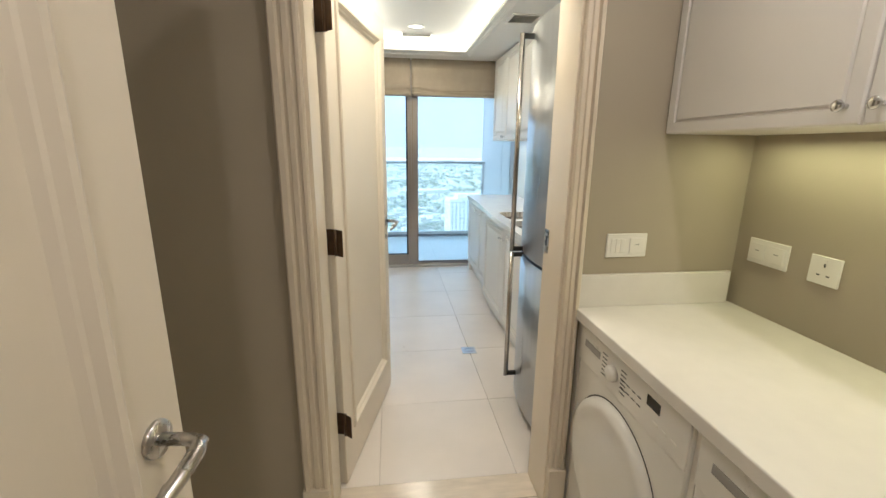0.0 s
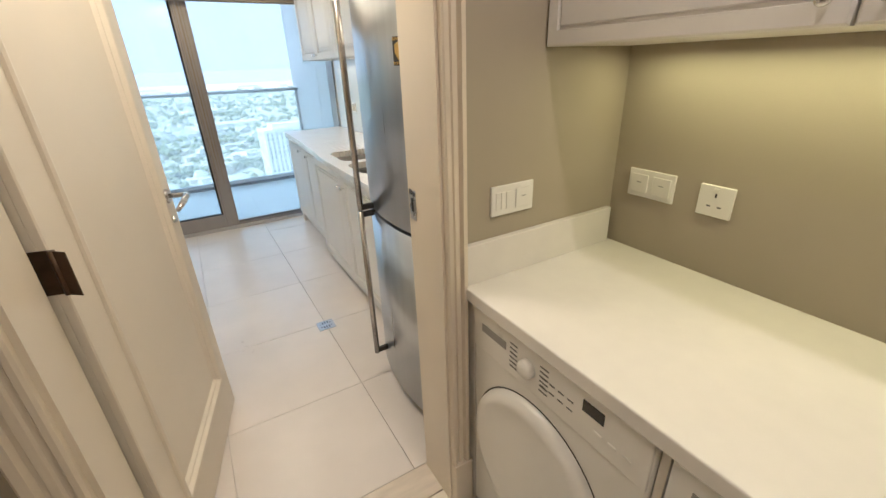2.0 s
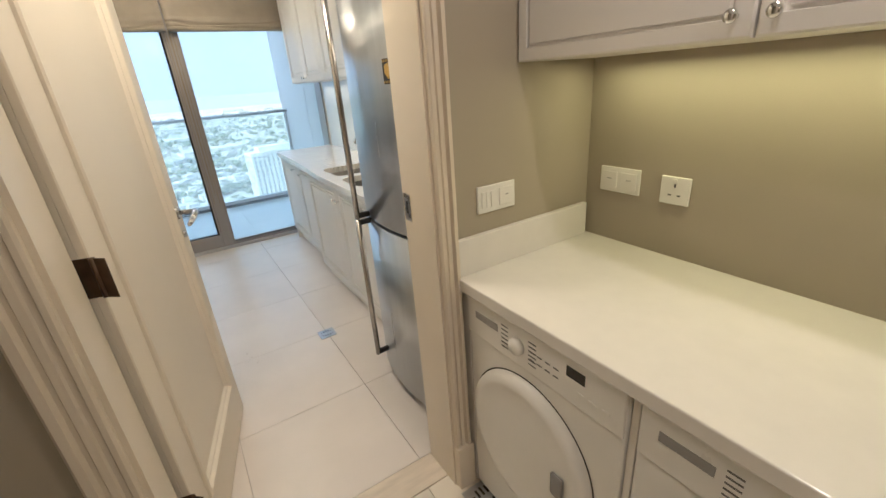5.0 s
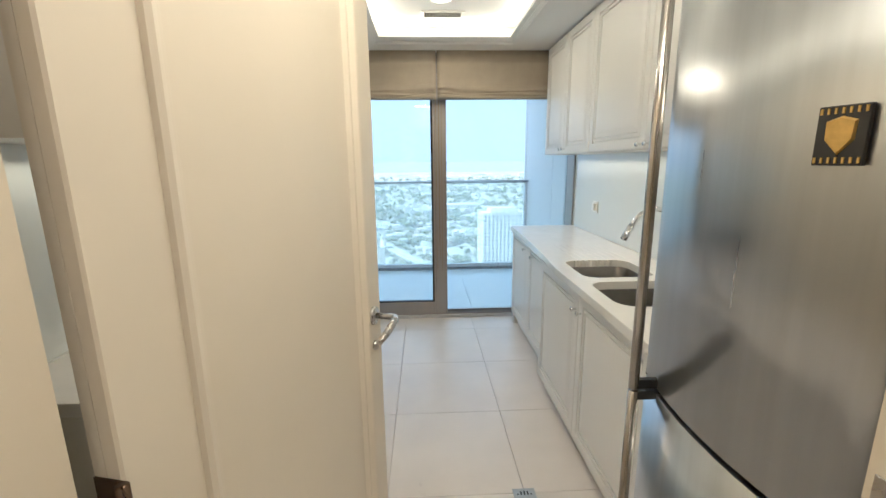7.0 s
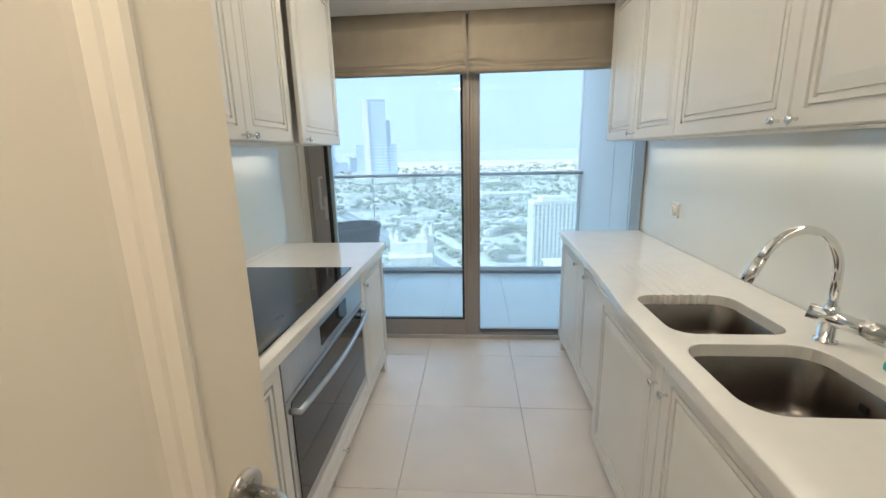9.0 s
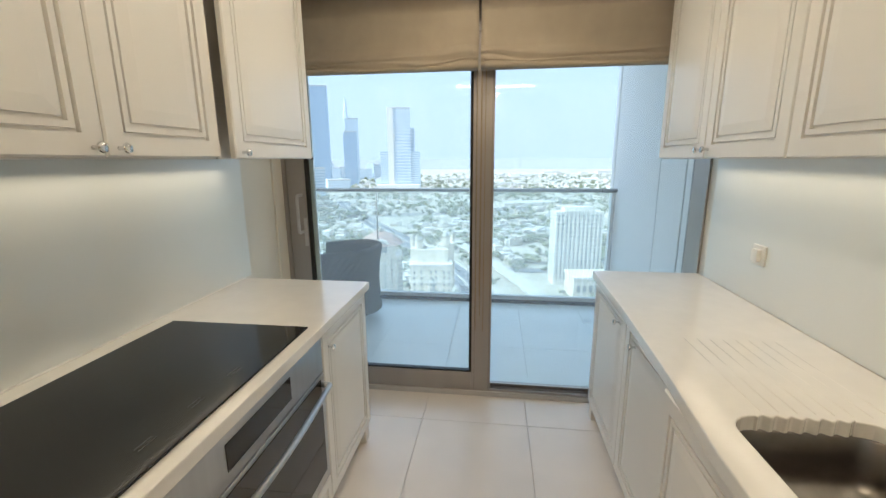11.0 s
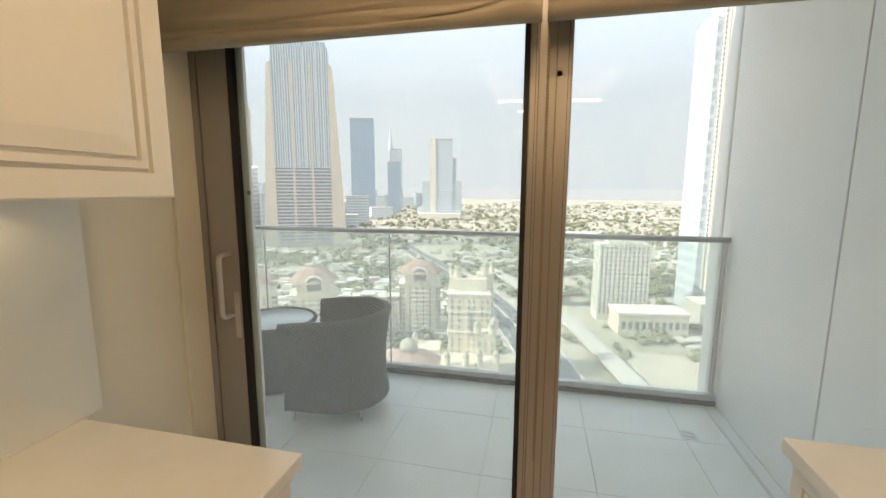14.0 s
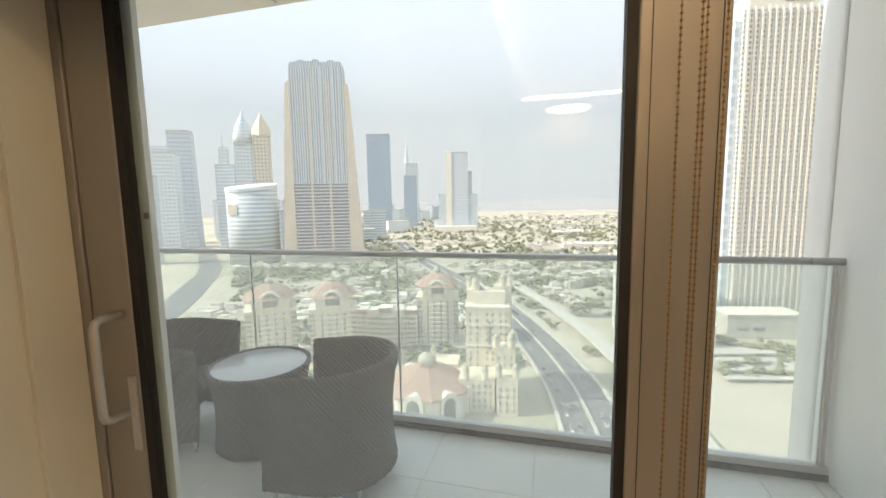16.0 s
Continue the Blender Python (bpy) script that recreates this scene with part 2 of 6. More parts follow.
def lathe(profile, center, axis="z", seg=24, bm=None, caps=True):
    """Turns (radius, height) pairs round an axis through center."""
    bm = bmesh.new() if bm is None else bm
    c = Vector(center)
    rows = []
    for r, h in profile:
        row = []
        for k in range(seg):
            a = 2 * math.pi * k / seg
            u, v = r * math.cos(a), r * math.sin(a)
            p = {"z": (u, v, h), "x": (h, u, v), "y": (u, -h, v), "-x": (-h, v, u)}[axis]
            row.append(bm.verts.new(c + Vector(p)))
        rows.append(row)
    for a, b in zip(rows, rows[1:]):
        for k in range(seg):
            bm.faces.new((a[k], a[(k + 1) % seg], b[(k + 1) % seg], b[k]))
    if caps:
        bm.faces.new(rows[0][::-1])
        bm.faces.new(rows[-1])
    bmesh.ops.recalc_face_normals(bm, faces=bm.faces)
    return bm


def tube(points, r, seg=10, bm=None):
    """A round bar along points, with closed ends."""
    bm = bmesh.new() if bm is None else bm
    pts = [Vector(p) for p in points]
    rows, ref = [], None
    for i, p in enumerate(pts):
        d = (pts[min(i + 1, len(pts) - 1)] - pts[max(i - 1, 0)]).normalized()
        if ref is None:
            ref = d.orthogonal().normalized()
        ref = (ref - d * ref.dot(d)).normalized()
        w = d.cross(ref)
        rr = r[i] if isinstance(r, (list, tuple)) else r
        rows.append([bm.verts.new(p + (ref * math.cos(2 * math.pi * k / seg) + w * math.sin(2 * math.pi * k / seg)) * rr) for k in range(seg)])
    for a, b in zip(rows, rows[1:]):
        for k in range(seg):
            bm.faces.new((a[k], a[(k + 1) % seg], b[(k + 1) % seg], b[k]))
    bm.faces.new(rows[0][::-1])
    bm.faces.new(rows[-1])
    bmesh.ops.recalc_face_normals(bm, faces=bm.faces)
    return bm


def arc(center, r, a0, a1, n, u, v):
    c, u, v = Vector(center), Vector(u), Vector(v)
    return [c + (u * math.cos(a0 + (a1 - a0) * k / n) + v * math.sin(a0 + (a1 - a0) * k / n)) * r for k in range(n + 1)]


def panel(w, h, thick, rings, bottom=0.0):
    """A panelled leaf: x across, z up, front towards -y, the front plane at y = 0. rings: (inset, depth)."""
    bm = bmesh.new()
    loops = [[bm.verts.new(p) for p in ((0, thick, 0), (w, thick, 0), (w, thick, h), (0, thick, h))]]
    for inset, depth in rings:
        b = bottom if inset > 0.04 else 0.0
        loops.append([bm.verts.new(p) for p in ((inset, -depth, inset + b), (w - inset, -depth, inset + b), (w - inset, -depth, h - inset), (inset, -depth, h - inset))])
    for a, c in zip(loops, loops[1:]):
        for k in range(4):
            bm.faces.new((a[k], a[(k + 1) % 4], c[(k + 1) % 4], c[k]))
    bm.faces.new(loops[0][::-1])
    bm.faces.new(loops[-1])
    bmesh.ops.recalc_face_normals(bm, faces=bm.faces)
    return bm


CAB_RINGS = [(0, -0.004), (0.004, 0), (0.050, 0), (0.051, -0.011), (0.058, -0.011), (0.059, -0.002), (0.073, -0.002), (0.074, -0.012), (0.081, -0.012), (0.082, -0.004), (0.116, 0.0), (0.118, 0.0)]
DRAW_RINGS = [(0, -0.004), (0.004, 0), (0.034, 0), (0.036, -0.009), (0.042, -0.009), (0.045, -0.002), (0.055, -0.002)]
ROOM_RINGS = [(0, -0.003), (0.003, 0), (0.103, 0), (0.105, 0.008), (0.112, 0.012), (0.120, 0.010), (0.128, -0.002), (0.134, -0.004), (0.142, -0.014), (0.152, -0.015)]


def turned(bm, m):
    bmesh.ops.transform(bm, matrix=m, verts=bm.verts)
    return bm


def knob(parent, at, out):
    """A small chrome mushroom knob on a door; out is the way it points (+1 or -1 along x)."""
    prof = [(0.0055, 0), (0.0045, 0.008), (0.0045, 0.014), (0.011, 0.018), (0.013, 0.022), (0.011, 0.027), (0.004, 0.029)]
    return part("knob", lathe([(r, h * out) for r, h in prof], at, "x", 14), M_CHROME, parent, "chrome knob", True)


def fill(bm, x0, x1, y0, y1, z):
    bm.faces.new([bm.verts.new(p) for p in ((x0, y0, z), (x1, y0, z), (x1, y1, z), (x0, y1, z))])


# ---------------------------------------------------------------- setting
WL, WR = -1.19, 1.27          # kitchen side walls
YK0, YG = 1.62, 4.97          # kitchen's near wall and window plane
ZC = 2.36                     # ceiling
UR, UY = 1.08, 1.445          # utility back wall and the wall that holds the door
DL, DR, DH = -0.434, 0.42, 2.08

structure("floor", box(-1.5, 1.5, -1.2, 5.03, -0.2, -0.012), M_GROUT, "dark grout bed under the pale floor tiles")
bm = box(-1.9, DL, UY, YK0, -0.012, 2.6)
box(DR, 1.5, UY, YK0, -0.012, 2.6, bm=bm)
box(DL, DR, UY, YK0, DH, 2.6, bm=bm)
structure("wall_door", bm, M_WALLU, "beige painted wall round the kitchen doorway")
structure("wall_west", box(WL - 0.15, WL, YK0, 5.12, -0.012, 2.6), M_WALL, "pale painted wall behind the cooking counter")
structure("wall_east", box(WR, WR + 0.15, YK0, 5.0, -0.012, 2.6), M_WALL, "pale painted wall behind the sink counter")
structure("wall_utility_east", box(UR, UR + 0.15, -1.2, UY, -0.012, 2.6), M_WALLU, "olive beige painted wall above the laundry counter")
structure("wall_utility_west", box(-1.45, -1.3, -1.2, UY, -0.012, 2.6), M_WALLU, "beige painted wall of the laundry room")
structure("wall_utility_south", box(-1.45, UR + 0.15, -1.35, -1.2, -0.012, 2.6), M_WALLU, "beige painted wall closing the laundry room")
structure("ceiling_utility", box(-1.45, UR + 0.15, -1.35, UY, 2.45, 2.6), M_CEIL, "white painted laundry ceiling")
# white glass splashbacks
structure("trim_splashback_west", box(WL, WL + 0.008, 2.2, 4.62, 0.9, 1.53), M_SPLASH, "pale back-painted glass splashback")
structure("trim_splashback_east", box(WR - 0.008, WR, 2.32, 4.86, 0.9, 1.516), M_SPLASH, "pale back-painted glass splashback")

# kitchen ceiling with a lit tray
OX0, OX1, OY0, OY1 = -0.44, 0.655, 2.0, 4.72
IX0, IX1, IY0, IY1 = -0.385, 0.595, 2.06, 4.58
bm = bmesh.new()
for x0, x1, y0, y1 in ((WL, OX0, YK0, YG), (OX1, WR, YK0, YG), (OX0, OX1, YK0, OY0), (OX0, OX1, OY1, YG)):
    box(x0, x1, y0, y1, ZC, ZC + 0.04, bm=bm)
for x0, x1, y0, y1 in ((OX0, IX0, OY0, OY1), (IX1, OX1, OY0, OY1), (IX0, IX1, OY0, IY0), (IX0, IX1, IY1, OY1)):
    box(x0, x1, y0, y1, ZC + 0.014, ZC + 0.03, bm=bm)
for k, g in ((0, 0.012), (1, 0.024)):
    for x0, x1, y0, y1 in ((OX0, OX0 + g, OY0, OY1), (OX1 - g, OX1, OY0, OY1), (OX0 + g, OX1 - g, OY0, OY0 + g), (OX0 + g, OX1 - g, OY1 - g, OY1)):
        box(x0, x1, y0, y1, ZC + 0.005 * k + 0.003, ZC + 0.005 * k + 0.008, bm=bm)
box(WL, WR, YK0, YG, ZC + 0.135, ZC + 0.24, bm=bm)
for x0, x1, y0, y1 in ((OX0 - 0.1, OX0 - 0.06, OY0 - 0.1, OY1 + 0.1), (OX1 + 0.06, OX1 + 0.1, OY0 - 0.1, OY1 + 0.1), (OX0 - 0.06, OX1 + 0.06, OY0 - 0.1, OY0 - 0.06), (OX0 - 0.06, OX1 + 0.06, OY1 + 0.06, OY1 + 0.1)):
    box(x0, x1, y0, y1, ZC + 0.04, ZC + 0.135, bm=bm)
structure("ceiling", bm, M_CEIL, "white ceiling with a stepped tray lit from its cove")
COVE = 2.5
cx, cy = (OX0 + OX1) / 2, (OY0 + OY1) / 2
for name, eye, to, sx, sy in (
    ("cove_strip", (OX0 + 0.0, cy, ZC + 0.06), (OX0 + 0.22, cy, ZC + 0.13), 0.03, 2.6),
    ("cove_strip", (OX1 - 0.0, cy, ZC + 0.06), (OX1 - 0.22, cy, ZC + 0.13), 0.03, 2.6),
    ("cove_strip", (cx, OY1 - 0.0, ZC + 0.06), (cx, OY1 - 0.22, ZC + 0.13), 1.0, 0.03),
    ("cove_strip", (cx, OY0 + 0.0, ZC + 0.06), (cx, OY0 + 0.22, ZC + 0.13), 1.0, 0.03),
):
    long = 2.6 if sy > 1 else 1.0
    lamp = area(name, eye, to, long, 0.03, COVE * long / 2.6, SOFT)
# strips under the wall cabinets
area("under_cabinet_strip", (1.2, 3.65, 1.5), (1.1, 3.65, 0.9), 2.3, 0.02, 1.0, SOFT).data.spread = radians(150)
area("under_cabinet_strip", (-1.12, 3.36, 1.505), (-1.02, 3.36, 0.9), 2.2, 0.02, 0.9, SOFT).data.spread = radians(160)
area("under_cabinet_strip", (0.98, 0.8, 1.475), (0.92, 0.8, 0.88), 1.1, 0.02, 1.05, (1.0, 0.79, 0.32))

# floor tiles
def tiles(floor, xs, ys, x0, x1, y0, y1, z, material, gap=0.001, th=0.012):
    for a, b in zip(xs, xs[1:]):
        for c, d in zip(ys, ys[1:]):
            l, r, s, e = max(a, x0), min(b, x1), max(c, y0), min(d, y1)
            if r - l > 0.02 and e - s > 0.02:
                part("tile", box(l + gap, r - gap, s + gap, e - gap, z - th, z, 0.0012, seg=1), material, floor)


FLOOR = bpy.data.objects["floor"]
tiles(FLOOR, [0.357 + 0.617 * k for k in range(-3, 3)], [4.742 + 0.633 * k for k in range(-5, 3)], WL, WR, 1.63, 5.028, 0.0, M_TILE)
tiles(FLOOR, [0.315 + 0.617 * k for k in range(-3, 3)], [1.495 + 0.466 * k for k in range(-6, 1)], -1.3, UR, -1.2, 1.495, 0.0, M_TILEU)
part("threshold", box(DL, DR, 1.497, 1.628, -0.012, 0.002, 0.001, seg=1), M_MARBLE, FLOOR, "beige marble threshold strip")

# doorway casing, jambs, plinths and skirting
bm = bmesh.new()
box(DL, DL + 0.012, UY - 0.005, YK0 + 0.002, 0, DH, bm=bm)
box(DR - 0.012, DR, UY - 0.005, YK0 + 0.002, 0, DH, bm=bm)
box(DL + 0.012, DR - 0.012, UY - 0.005, YK0 + 0.002, DH - 0.012, DH, bm=bm)
frame_1 = structure("door_frame", bm, M_TRIM, "cream gloss painted door lining")


def casing(x_in, side, wide=1.0, z0=0.2, z1=DH + 0.09):
    """A fluted upright of the casing; side is -1 to the left of the opening, +1 to the right."""
    prof = [(0, 0.0), (0, 0.022), (0.006, 0.026), (0.016, 0.026), (0.02, 0.018), (0.03, 0.018), (0.034, 0.024), (0.048, 0.024), (0.052, 0.016), (0.06, 0.016), (0.066, 0.03), (0.082, 0.03), (0.088, 0.024), (0.09, 0.0)]
    bm = bmesh.new()
    lo = [bm.verts.new((x_in + side * u * wide, UY - v, z0)) for u, v in prof]
    hi = [bm.verts.new((x_in + side * u * wide, UY - v, z1)) for u, v in prof]
    for k in range(len(prof) - 1):
        bm.faces.new((lo[k], lo[k + 1], hi[k + 1], hi[k]))
    bm.faces.new(lo)
    bm.faces.new(hi)
    bmesh.ops.recalc_face_normals(bm, faces=bm.faces)
    return bm


structure("trim_casing_left", casing(DL, -1), M_TRIM, "cream fluted door casing")
structure("trim_casing_right", casing(DR - 0.004, 1, 0.7), M_TRIM, "cream fluted door casing")
structure("trim_casing_head", box(DL, DR, UY - 0.028, UY, DH, DH + 0.09, 0.004), M_TRIM, "cream door casing head")
structure("trim_plinth_left", box(DL - 0.094, DL + 0.002, UY - 0.036, UY, 0, 0.2, 0.003), M_TRIM, "cream plinth block under the casing")
structure("trim_plinth_right", box(DR - 0.006, DR + 0.064, UY - 0.036, UY, 0, 0.2, 0.003), M_TRIM, "cream plinth block under the casing")
structure("baseboard", box(-1.3, DL - 0.095, UY - 0.014, UY, 0, 0.1, 0.003), M_TRIM, "cream skirting board")
strike = thing("strike_plate", (DR - 0.012, 1.594, 1.09), "satin nickel strike plate in the door lining", "strike plate")
part("plate", box(DR - 0.0145, DR - 0.012, 1.575, 1.613, 1.045, 1.135, 0.0008, seg=1), M_NICKEL, strike)
part("mouth", box(DR - 0.0155, DR - 0.0146, 1.588, 1.6, 1.07, 1.11), M_BLACK, strike)


def lever(parent, at, out, along, z):
    """A lever handle on a rose: out points off the leaf, along runs towards the hinge."""
    c = Vector((at[0], at[1], z))
    o, a = Vector(out).normalized(), Vector(along).normalized()
    up = Vector((0, 0, 1))
    bm = bmesh.new()
    ring = [(0.026, 0), (0.027, 0.004), (0.025, 0.009), (0.012, 0.01)]
    rows = []
    for r, h in ring:
        rows.append([bm.verts.new(c + o * h + (a * math.cos(k * math.pi / 12) + up * math.sin(k * math.pi / 12)) * r) for k in range(24)])
    for p, q in zip(rows, rows[1:]):
        for k in range(24):
            bm.faces.new((p[k], p[(k + 1) % 24], q[(k + 1) % 24], q[k]))
    bm.faces.new(rows[-1])
    rose = part("rose", bm, M_NICKEL, parent, "satin nickel rose", True)
    pts = [c + o * 0.008, c + o * 0.05, c + o * 0.066 + a * 0.006, c + o * 0.072 + a * 0.025, c + o * 0.073 + a * 0.06 - up * 0.004, c + o * 0.07 + a * 0.1 - up * 0.012, c + o * 0.063 + a * 0.13 - up * 0.022]
    part("lever", tube(pts, [0.009, 0.009, 0.0105, 0.011, 0.0105, 0.0095, 0.007], 12), M_NICKEL, parent, "satin nickel lever", True)


def room_door(name, hinge, free, label, height, hinges):
    """A panelled room door, from its hinge to its free edge on plan."""
    h, f = Vector((*hinge, 0)), Vector((*free, 0))
    d = (f - h).normalized()
    ang = math.degrees(math.atan2(d.y, d.x))
    w = (f - h).length
    ob = local_thing(name, (hinge[0], hinge[1], 0.006), label, "door", "", ang)
    bm = panel(w, height, 0.02, ROOM_RINGS, 0.1)
    leaf = part("leaf", bm, M_DOOR, ob)
    bm = turned(panel(w, height, 0.019, ROOM_RINGS, 0.1), Matrix.Translation((w, 0.04, 0)) @ Matrix.Rotation(math.pi, 4, "Z"))
    part("leaf", bm, M_DOOR, ob)
    lever(ob, (w - 0.06, 0, 0), (0, -1, 0), (-1, 0, 0), 1.035)
    lever(ob, (w - 0.06, 0.04, 0), (0, 1, 0), (-1, 0, 0), 1.035)
    part("lock_plate", box(w - 0.0005, w + 0.0015, 0.008, 0.032, 0.94, 1.12), M_NICKEL, ob, "nickel lock plate")
    lathe_bm = lathe([(0.014, 0), (0.014, 0.004), (0.011, 0.012), (0.008, 0.013)], (w - 0.06, 0, 0.945), "y", 16)
    part("key_rose", lathe_bm, M_NICKEL, ob, "nickel key rose", True)
    for z in hinges:
        hg = part("hinge", tube([(-0.007, -0.006, z - 0.05), (-0.007, -0.006, z + 0.05)], 0.007, 10), M_BRONZE, ob, "dark bronze butt hinge", True)
        part("hinge_leaf", box(-0.0025, -0.0005, -0.004, 0.036, z - 0.05, z + 0.05), M_BRONZE, hg)
        part("hinge_leaf", turned(box(-0.036, 0.0, -0.001, 0.001, z - 0.05, z + 0.05), Matrix.Translation((-0.008, -0.006, 0)) @ Matrix.Rotation(radians(62), 4, "Z")), M_BRONZE, hg)
    return ob


room_door("door_kitchen", (-0.396, 1.648), (-0.207, 2.432), "open cream panelled wooden door with lever handle", 2.05, (0.3, 1.08, 1.85))
room_door("door_laundry", (-0.60, -0.09), (-0.507, 0.69), "open white panelled wooden door with lever handle", 2.05, (0.3, 1.05, 1.85))

# ---------------------------------------------------------------- window and balcony
w1 = tagged(new("window_1"), "large aluminium sliding window with one moving sash", "window", "", "structure")
ORG["window_1"] = (0, 0, 0)
part("sill_track", box(WL, WR, 5.03, 5.13, -0.012, 0.03, 0.004), M_ALUL, w1, "aluminium threshold track")
for k in range(3):
    part("track_rib", box(WL, WR, 5.042 + 0.03 * k, 5.047 + 0.03 * k, 0.03, 0.046), M_ALU, w1)
    part("track_groove", box(0.13, WR, 5.05 + 0.03 * k, 5.066 + 0.03 * k, 0.03, 0.0315), M_RUBBER, w1)
part("jamb", box(WL, -1.152, 5.035, 5.12, 0.03, 2.5, 0.003), M_ALU, w1)
part("reveal", box(WL + 0.001, -1.176, 4.93, 5.034, 0.03, 2.36), M_WALL, w1, "painted plaster reveal")
part("jamb", box(1.256, WR - 0.002, 4.93, 5.12, 0.03, 2.5, 0.003), M_ALU, w1)
part("head", box(-1.152, 1.256, 5.035, 5.12, 2.2, 2.5, 0.003), M_ALU, w1)
part("sliding_sash", box(-1.15, -1.03, 5.04, 5.08, 0.036, 2.2, 0.004), M_ALU, w1, "bronze-grey sliding sash stile")
part("stile", box(0.012, 0.135, 5.04, 5.08, 0.036, 2.2, 0.004), M_ALU, w1)
part("rail", box(-1.03, 0.012, 5.04, 5.08, 0.036, 0.158, 0.004), M_ALU, w1)
part("rail", box(-1.03, 0.012, 5.04, 5.08, 2.08, 2.2, 0.004), M_ALU, w1)
for x0, x1 in ((0.03, 0.0312), (0.122, 0.1232)):
    part("stile_groove", box(x0, x1, 5.0388, 5.0399, 0.04, 2.2), M_RUBBER, w1)
part("fixed_rail", box(0.135, 1.256, 5.09, 5.12, 0.0465, 0.062, 0.002), M_ALU, w1)
part("fixed_stile", box(0.03, 0.13, 5.085, 5.12, 0.03, 2.2, 0.003), M_ALU, w1)
for x0, x1 in ((-1.03, -1.008), (-0.004, 0.012)):
    part("gasket", box(x0, x1, 5.044, 5.078, 0.158, 2.08), M_RUBBER, w1)
part("gasket", box(-1.008, -0.004, 5.044, 5.078, 0.158, 0.168), M_RUBBER, w1)
for n, c in (("pane", (-1.008, -0.004, 5.056, 5.064, 0.168, 2.08)), ("pane", (0.13, 1.256, 5.1, 5.108, 0.062, 2.2))):
    g = part(n, box(*c), M_GLASS, w1, "clear window pane")
    g.visible_shadow = False
part("glazing_bead", box(-1.008, -0.98, 5.066, 5.08, 0.168, 2.08), M_ALUB, w1, "pale aluminium glazing bead")
structure("trim_balcony_sill", box(WL, 1.36, 5.135, 5.295, -0.03, 0.018, 0.003), M_BTILE, "pale stone sill outside the window")
# pull handle and lock of the sliding sash
HX = -1.062
part("pull_handle", tube([(HX, 5.04, 1.305), (HX, 4.995, 1.305), (HX, 4.984, 1.3), (HX, 4.979, 1.288), (HX, 4.979, 1.09), (HX, 4.984, 1.078), (HX, 4.995, 1.072), (HX, 5.04, 1.072)], 0.0095, 12), M_ALUL, w1, "grey bow pull handle", True)
part("lock_plate", box(-1.056, -1.034, 5.033, 5.0405, 0.98, 1.16, 0.003), M_ALUL, w1, "grey lock plate")
part("stay_knob", lathe([(0.008, 0), (0.016, -0.006), (0.018, -0.016), (0.012, -0.022)], (0.098, 5.04, 1.88), "y", 18), M_CHAIN, w1, "brass coloured round stop", True)
tg = thing("pane_label", (-0.99, 5.05, 1.53), "small dark printed label on the window pane", "label")
part("sticker", box(-0.985, -0.971, 5.0545, 5.0558, 1.522, 1.536), M_GREYPR, tg)

# roman blinds
def blind(x0, x1, label):
    ob = thing("roman_blind", ((x0 + x1) / 2, 4.9, 1.98), label, "blind", "roman blinds")
    bm = bmesh.new()
    n = 36
    prof = [(4.9, 2.36), (4.9, 2.27), (4.897, 2.265), (4.9, 2.26), (4.9, 2.1), (4.893, 2.075), (4.868, 2.05), (4.862, 2.036), (4.885, 2.03), (4.865, 2.022), (4.858, 2.008), (4.882, 2.002), (4.862, 1.996), (4.858, 1.982), (4.88, 1.975), (4.905, 1.975), (4.915, 2.36)]
    rows = []
    for i in range(n + 1):
        u = i / n
        row = []
        for k, (y, z) in enumerate(prof):
            low = 1 if z < 2.09 and k < 15 else 0
            sag = 0.010 * math.sin(3.1 * u * math.pi + k) * low * (0.4 + 0.6 * abs(2 * u - 1)) + 0.02 * low * math.exp(-((u - (0.04 if x0 > 0 else 0.96)) * 12) ** 2)
            bulge = 0.006 * math.sin(2.3 * math.pi * u + 0.7 * k) * low
            row.append(bm.verts.new((x0 + (x1 - x0) * u, y + bulge, z + (sag if z > 1.98 else 0.3 * sag))))
        rows.append(row)
    for a, b in zip(rows, rows[1:]):
        for k in range(len(prof)):
            j = (k + 1) % len(prof)
            bm.faces.new((a[k], b[k], b[j], a[j]))
    bm.faces.new(rows[0])
    bm.faces.new(rows[-1][::-1])
    bmesh.ops.recalc_face_normals(bm, faces=bm.faces)
    part("cloth", bm, M_BLIND, ob, "", True)
    part("head_rail", box(x0, x1, 4.902, 4.93, 2.325, 2.358), M_ALUL, ob, "aluminium head rail")
    return ob


blind(WL + 0.01, 0.044, "raised beige linen roman blind above the window")
b2 = blind(0.058, WR - 0.01, "raised beige linen roman blind above the window")
for k, (x, z1) in enumerate(((0.040, 0.5), (0.062, 0.72), (0.066, 0.6), (0.086, 0.5))):
    ch = thing("blind_chain", (x, 4.915, z1), "thin brass beaded blind cord", "cord", "blind cords")
    bm = tube([(x, 4.925 - 0.004 * k, 2.33), (x, 4.925 - 0.004 * k, z1)], 0.0009, 6)
    zz = 2.0
    while zz > z1:
        bmesh.ops.create_icosphere(bm, subdivisions=1, radius=0.0024, matrix=Matrix.Translation((x, 4.925 - 0.004 * k, zz)))
        zz -= 0.0085
    part("bead_string", bm, M_CHAIN, ch, "", True)

